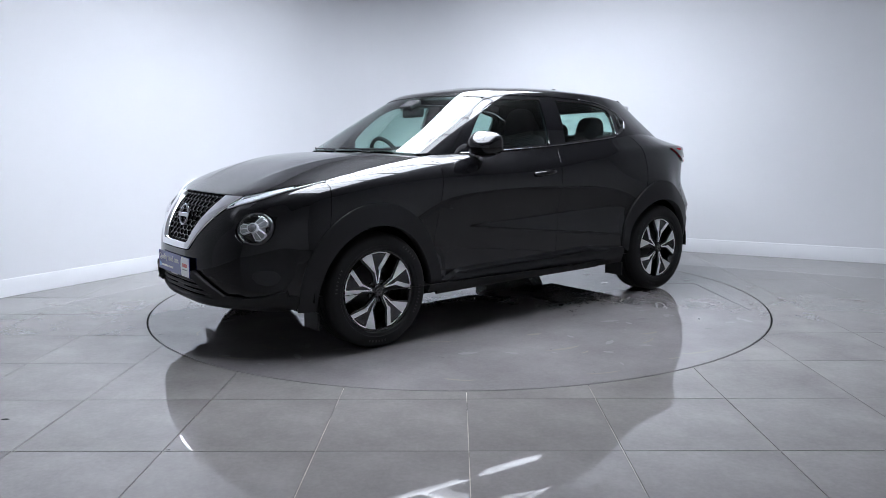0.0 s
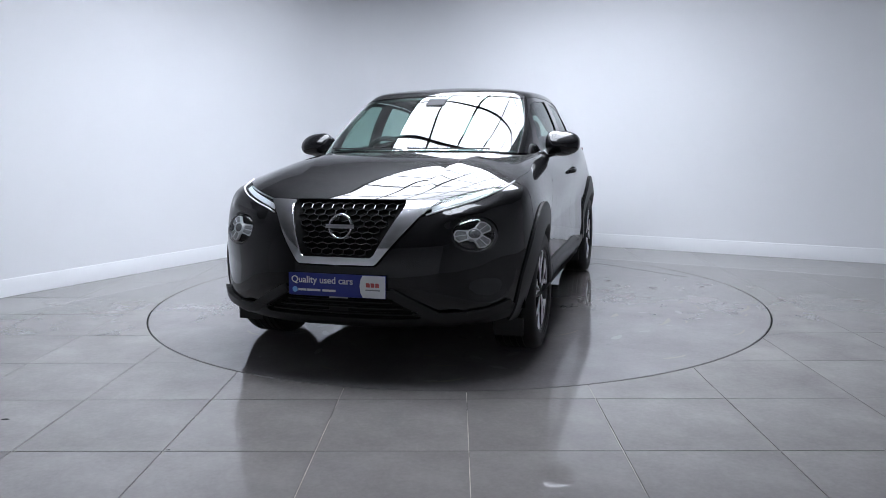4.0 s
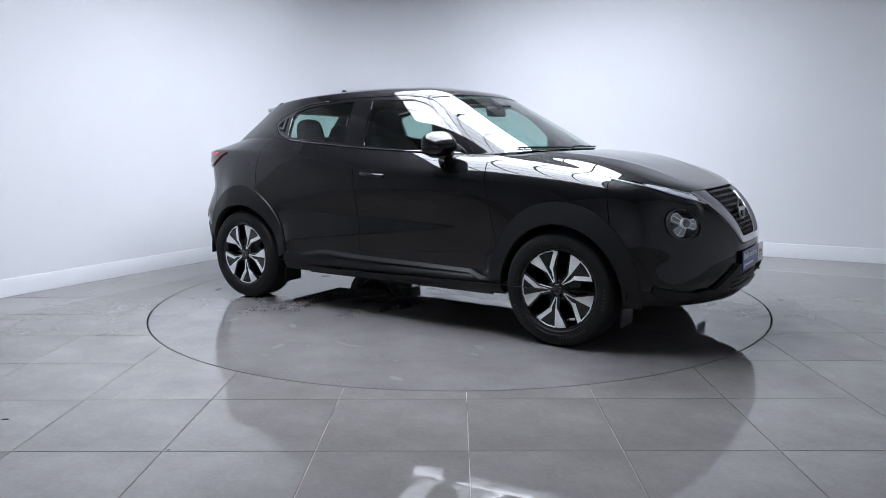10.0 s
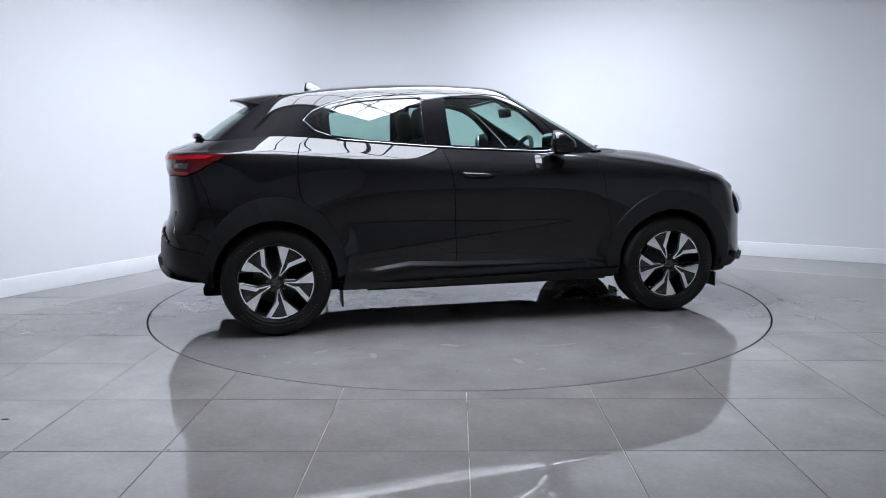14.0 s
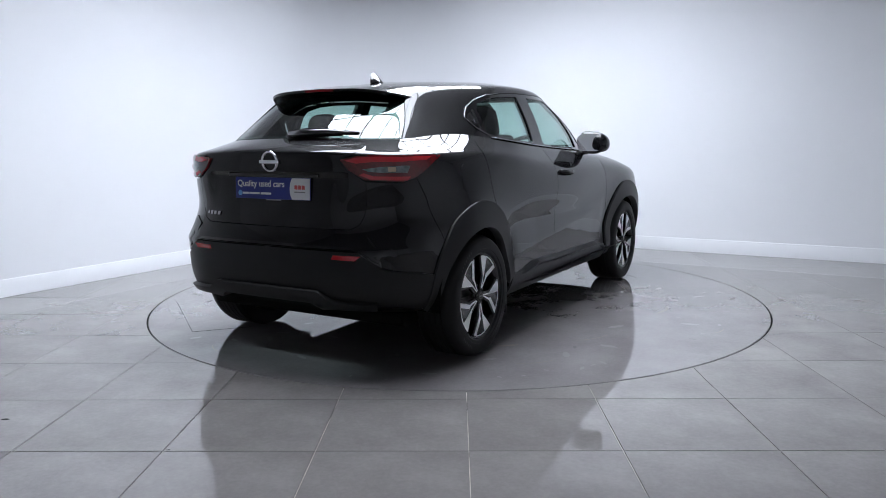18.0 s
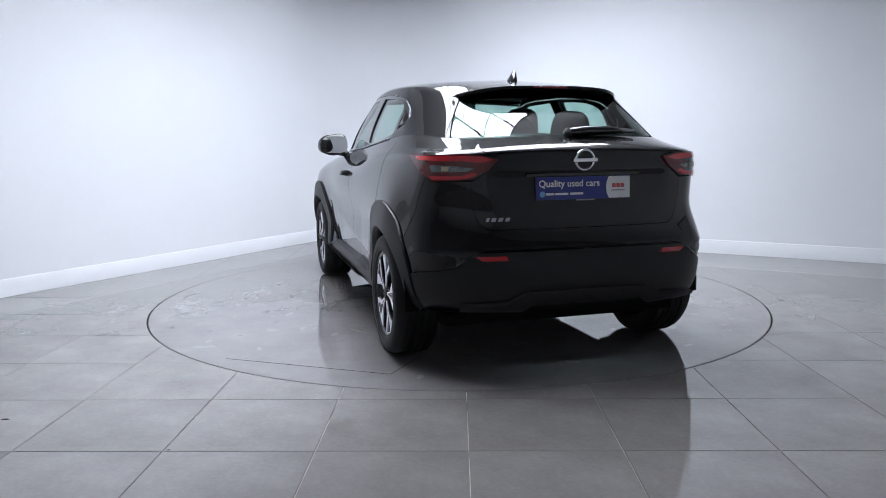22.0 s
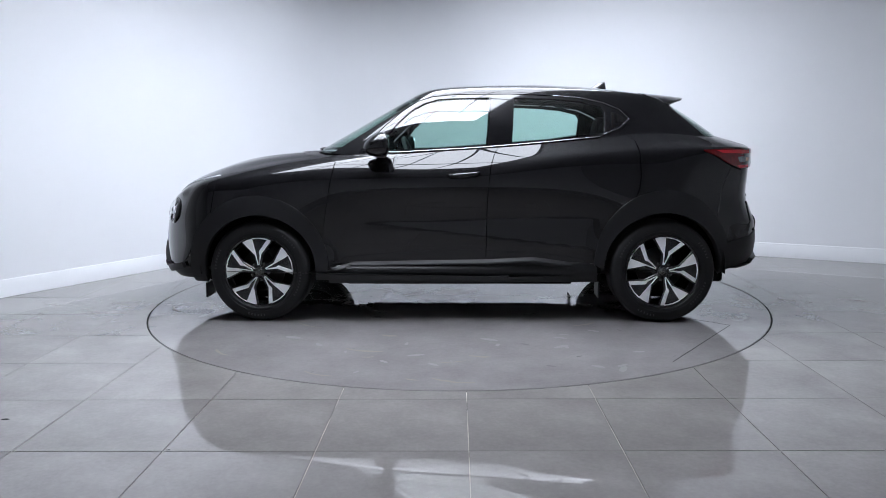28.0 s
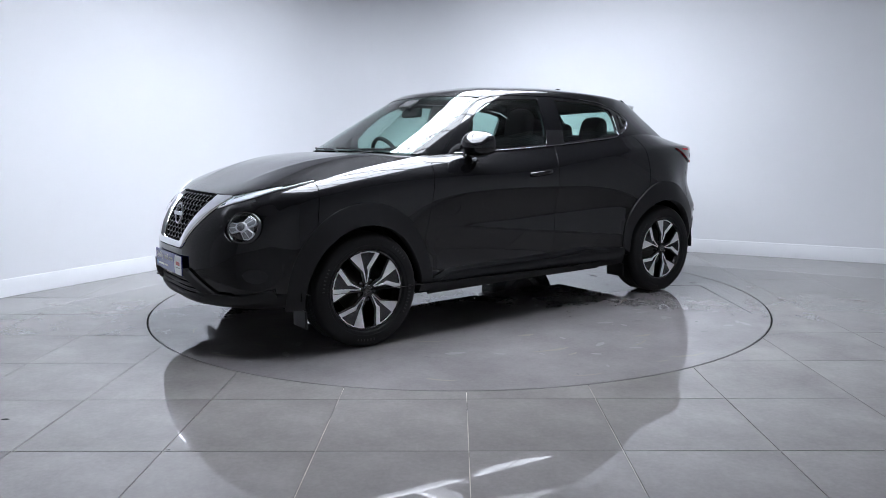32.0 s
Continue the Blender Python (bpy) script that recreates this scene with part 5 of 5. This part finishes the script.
part("parcel_shelf", box((0.45, 1.05, 0.02), (-1.42, 0, 1.10), 0.005), M_SEAT, car)


# ---- turntable ----
turntable = tagged(new("turntable"), "round grey porcelain-tiled car turntable flush with the floor", "turntable")
M_DISC_TOP = tile_material("grey_turntable_porcelain", (1.02, 0.962, 0.970), 0.85)


def disc():
    n = 180
    bm = bmesh.new()
    rings = []
    for r, z in ((0.0, 0), (0.8, 0), (1.6, 0), (DISC_R - 0.008, 0), (DISC_R - 0.0055, -0.003), (DISC_R - 0.0055, -0.05)):
        rings.append([bm.verts.new((0, 0, 0))] if r == 0 else [bm.verts.new((r * math.cos(2 * math.pi * i / n), r * math.sin(2 * math.pi * i / n), z)) for i in range(n)])
    for i in range(n):
        bm.faces.new((rings[0][0], rings[1][i], rings[1][(i + 1) % n]))
    for a, b in zip(rings[1:], rings[2:]):
        for i in range(n):
            bm.faces.new((a[i], b[i], b[(i + 1) % n], a[(i + 1) % n]))
    part("top", bm, M_DISC_TOP, turntable)
    # joints of the access cover near the rim
    for (x0, y0), (x1, y1) in (((-1.215, 1.73), (-1.775, 0.925)), ((-1.775, 0.925), (-1.50, 0.69))):
        d = Vector((x1 - x0, y1 - y0, 0))
        a = math.degrees(math.atan2(d.y, d.x))
        part("cover_joint", box((d.length, 0.003, 0.003), ((x0 + x1) / 2, (y0 + y1) / 2, -0.0006), 0, (0, 0, a)), M_GAP, turntable)


disc()

# dry marks and oily smudges that turn with it
M_SMUDGE = material("dried_water_mark", (0.225, 0.215, 0.218), 0.06)
M_OIL = material("dark_wet_smudge", (0.145, 0.14, 0.14), 0.02)
rng = random.Random(5)
for k in range(90):
    r, a = rng.uniform(1.25, 2.1), rng.uniform(0, 2 * math.pi)
    dark = rng.random() < 0.25
    size = rng.uniform(0.008, 0.06) * (0.7 if dark else 1.0)
    bm = bmesh.new()
    ring = [bm.verts.new((size * (1 + 0.18 * rng.uniform(-1, 1)) * math.cos(t), size * 0.38 * (1 + 0.18 * rng.uniform(-1, 1)) * math.sin(t), 0)) for t in np.linspace(0, 2 * math.pi, 15)[:-1]]
    bm.faces.new(ring)
    ob = part("stain", bm, M_OIL if dark else M_SMUDGE, turntable)
    ob.matrix_basis = pose(r * math.cos(a), r * math.sin(a), 0.0006, 0, 0, math.degrees(rng.uniform(0, 6)))

M_STREAK = material("beige_dirt_streak", (0.215, 0.200, 0.180), 0.05)
for k in range(26):
    r, a = rng.uniform(1.15, 2.12), rng.uniform(0, 2 * math.pi)
    long, wide = rng.uniform(0.03, 0.13), rng.uniform(0.004, 0.014)
    bm = bmesh.new()
    ring = [bm.verts.new((long * math.cos(t), wide * (1 + 0.5 * rng.uniform(-1, 1)) * math.sin(t) + 0.2 * long * math.cos(t) ** 2, 0)) for t in np.linspace(0, 2 * math.pi, 19)[:-1]]
    bm.faces.new(ring)
    ob = part("dirt_streak", bm, M_STREAK, turntable)
    ob.matrix_basis = pose(r * math.cos(a), r * math.sin(a), 0.0008, 0, 0, math.degrees(a) + 90 + rng.uniform(-25, 25))

# ---- floor: porcelain tiles round the turntable ----
bm = bmesh.new()
bmesh.ops.create_cube(bm, size=1)
bmesh.ops.scale(bm, vec=(26, 26, 0.1), verts=bm.verts)
bmesh.ops.translate(bm, vec=(0, 0, -0.0545), verts=bm.verts)
floor = tagged(mesh_ob("floor", bm, M_GROUT), "grey polished porcelain tile floor with thin joints", "floor", kind="structure")
bm = bmesh.new()
bmesh.ops.create_circle(bm, cap_ends=True, segments=120, radius=DISC_R + 0.008)
bmesh.ops.translate(bm, vec=(0, 0, -0.0042), verts=bm.verts)
part("turntable_pit", bm, M_GAP, floor)

CUT_R = DISC_R + 0.004
CUT = [Vector((CUT_R * math.cos(2 * math.pi * i / 360), CUT_R * math.sin(2 * math.pi * i / 360))) for i in range(360)]


def tile_mesh(x0, y0, x1, y1, cut):
    """A tile with eased edges; cut: shaped to the turntable's rim."""
    j = 0.0016
    x0, y0, x1, y1 = x0 + j, y0 + j, x1 - j, y1 - j
    if not cut:
        bm = bmesh.new()
        e = 0.0012
        low = [bm.verts.new(p) for p in ((x0, y0, -0.004), (x1, y0, -0.004), (x1, y1, -0.004), (x0, y1, -0.004))]
        top = [bm.verts.new(p) for p in ((x0 + e, y0 + e, 0), (x1 - e, y0 + e, 0), (x1 - e, y1 - e, 0), (x0 + e, y1 - e, 0))]
        bm.faces.new(top)
        for i in range(4):
            bm.faces.new((low[i], low[(i + 1) % 4], top[(i + 1) % 4], top[i]))
        return bm
    pts, edges = [Vector(p) for p in ((x0, y0), (x1, y0), (x1, y1), (x0, y1))], [(0, 1), (1, 2), (2, 3), (3, 0)]
    k = len(pts)
    pts += CUT
    edges += [(k + i, k + (i + 1) % 360) for i in range(360)]
    got = delaunay_2d_cdt(pts, edges, [], 0, 1e-6)
    flat, tris = got[0], [t for t in got[2]]
    bm = bmesh.new()
    vs = {}
    for t in tris:
        c = sum((Vector(flat[i]) for i in t), Vector((0, 0))) / len(t)
        if not (x0 < c.x < x1 and y0 < c.y < y1) or c.length < CUT_R * 0.99999:
            continue
        for i in t:
            if i not in vs:
                vs[i] = bm.verts.new((flat[i].x, flat[i].y, 0))
        f = [vs[i] for i in t]
        if (f[1].co - f[0].co).cross(f[2].co - f[0].co).z < 0:
            f.reverse()
        bm.faces.new(f)
    rim = [e for e in bm.edges if e.is_boundary]
    got = bmesh.ops.extrude_edge_only(bm, edges=rim)
    bmesh.ops.translate(bm, vec=(0, 0, -0.004), verts=[g for g in got["geom"] if isinstance(g, bmesh.types.BMVert)])
    bmesh.ops.recalc_face_normals(bm, faces=bm.faces)
    return bm


shared = {}
rest_v, rest_f = [], []
for i in range(-16, 17):
    for j in range(-12, 16):
        x0, y0 = TILE_X0 + i * TILE_X, TILE_Y0 + j * TILE_Y
        x1, y1 = x0 + TILE_X, y0 + TILE_Y
        far = max(math.hypot(x, y) for x in (x0, x1) for y in (y0, y1))
        near = math.hypot(max(x0, 0, -x1), max(y0, 0, -y1))
        if far < CUT_R:
            continue
        if max((Vector((x, y, 0)) - CORNER).dot(Vector((L_DIR.y, -L_DIR.x, 0))) for x in (x0, x1) for y in (y0, y1)) < -0.1:
            continue
        if max((Vector((x, y, 0)) - CORNER).dot(Vector((R_DIR.y, -R_DIR.x, 0))) for x in (x0, x1) for y in (y0, y1)) < -0.1:
            continue
        if -1 <= j <= 11 and -8 <= i <= 9:
            if near < CUT_R:
                part("tile", tile_mesh(x0, y0, x1, y1, True), M_TILE, floor)
            else:
                if "tile" not in shared:
                    ob = part("tile", tile_mesh(0, 0, TILE_X, TILE_Y, False), M_TILE, floor)
                    shared["tile"] = ob.data
                else:
                    ob = new("tile", shared["tile"])
                    ob.parent = floor
                ob.location = (x0, y0, 0)
        else:
            k = len(rest_v)
            g = 0.0016
            rest_v += [(x0 + g, y0 + g, 0), (x1 - g, y0 + g, 0), (x1 - g, y1 - g, 0), (x0 + g, y1 - g, 0)]
            rest_f.append((k, k + 1, k + 2, k + 3))
me = bpy.data.meshes.new("outer_tiles")
me.from_pydata(rest_v, [], rest_f)
me.materials.append(M_TILE)
ob = tagged(new("outer_tiles", me), kind="stuff")
ob.parent = floor

# two dark chips in the fixed floor
for x, y, size in ((-1.130, -2.917, 0.009), (-1.972, -2.590, 0.020)):
    bm = bmesh.new()
    ring = [bm.verts.new((size * (1 + 0.3 * math.sin(5 * t)) * math.cos(t), size * 0.5 * math.sin(t), 0)) for t in np.linspace(0, 2 * math.pi, 12)[:-1]]
    bm.faces.new(ring)
    part("chip", bm, M_GAP, floor).location = (x, y, 0.0005)


# ---- what moves ----
TURN = [(0.0, -140.6), (0.5, -140.37), (1.0, -138.56), (1.5, -135.06), (2.0, -129.53), (2.5, -123.72), (3.0, -117.49), (3.5, -111.6),
        (4.5, -99.3), (5.5, -86.85), (6.0, -80.6), (7.0, -68.75), (8.0, -56.87), (9.0, -45.05), (10.0, -33.27), (11.0, -21.75), (12.0, -10.1),
        (13.0, 1.69), (14.0, 13.7), (15.0, 25.5), (16.0, 37.3), (17.0, 49.0), (18.0, 60.6), (19.0, 72.3), (20.0, 84.05), (21.0, 95.87),
        (22.0, 107.65), (23.0, 119.42), (24.0, 131.07), (25.0, 142.7), (26.0, 154.5), (27.0, 166.3), (28.0, 178.2), (29.0, 189.8), (30.0, 201.3),
        (30.5, 206.85), (31.0, 212.4), (31.5, 215.8), (32.0, 216.8)]


def motions():
    turn, ride = [], []
    for t, a in TURN:
        turn.append((t, pose(0, 0, 0, 0, 0, a)))
        ride.append((t, pose(0, 0, 0, 0, 0, a) @ pose(CAR_SHIFT[0], CAR_SHIFT[1], 0)))
    walk(car, ride)
    walk(turntable, turn)


motions()
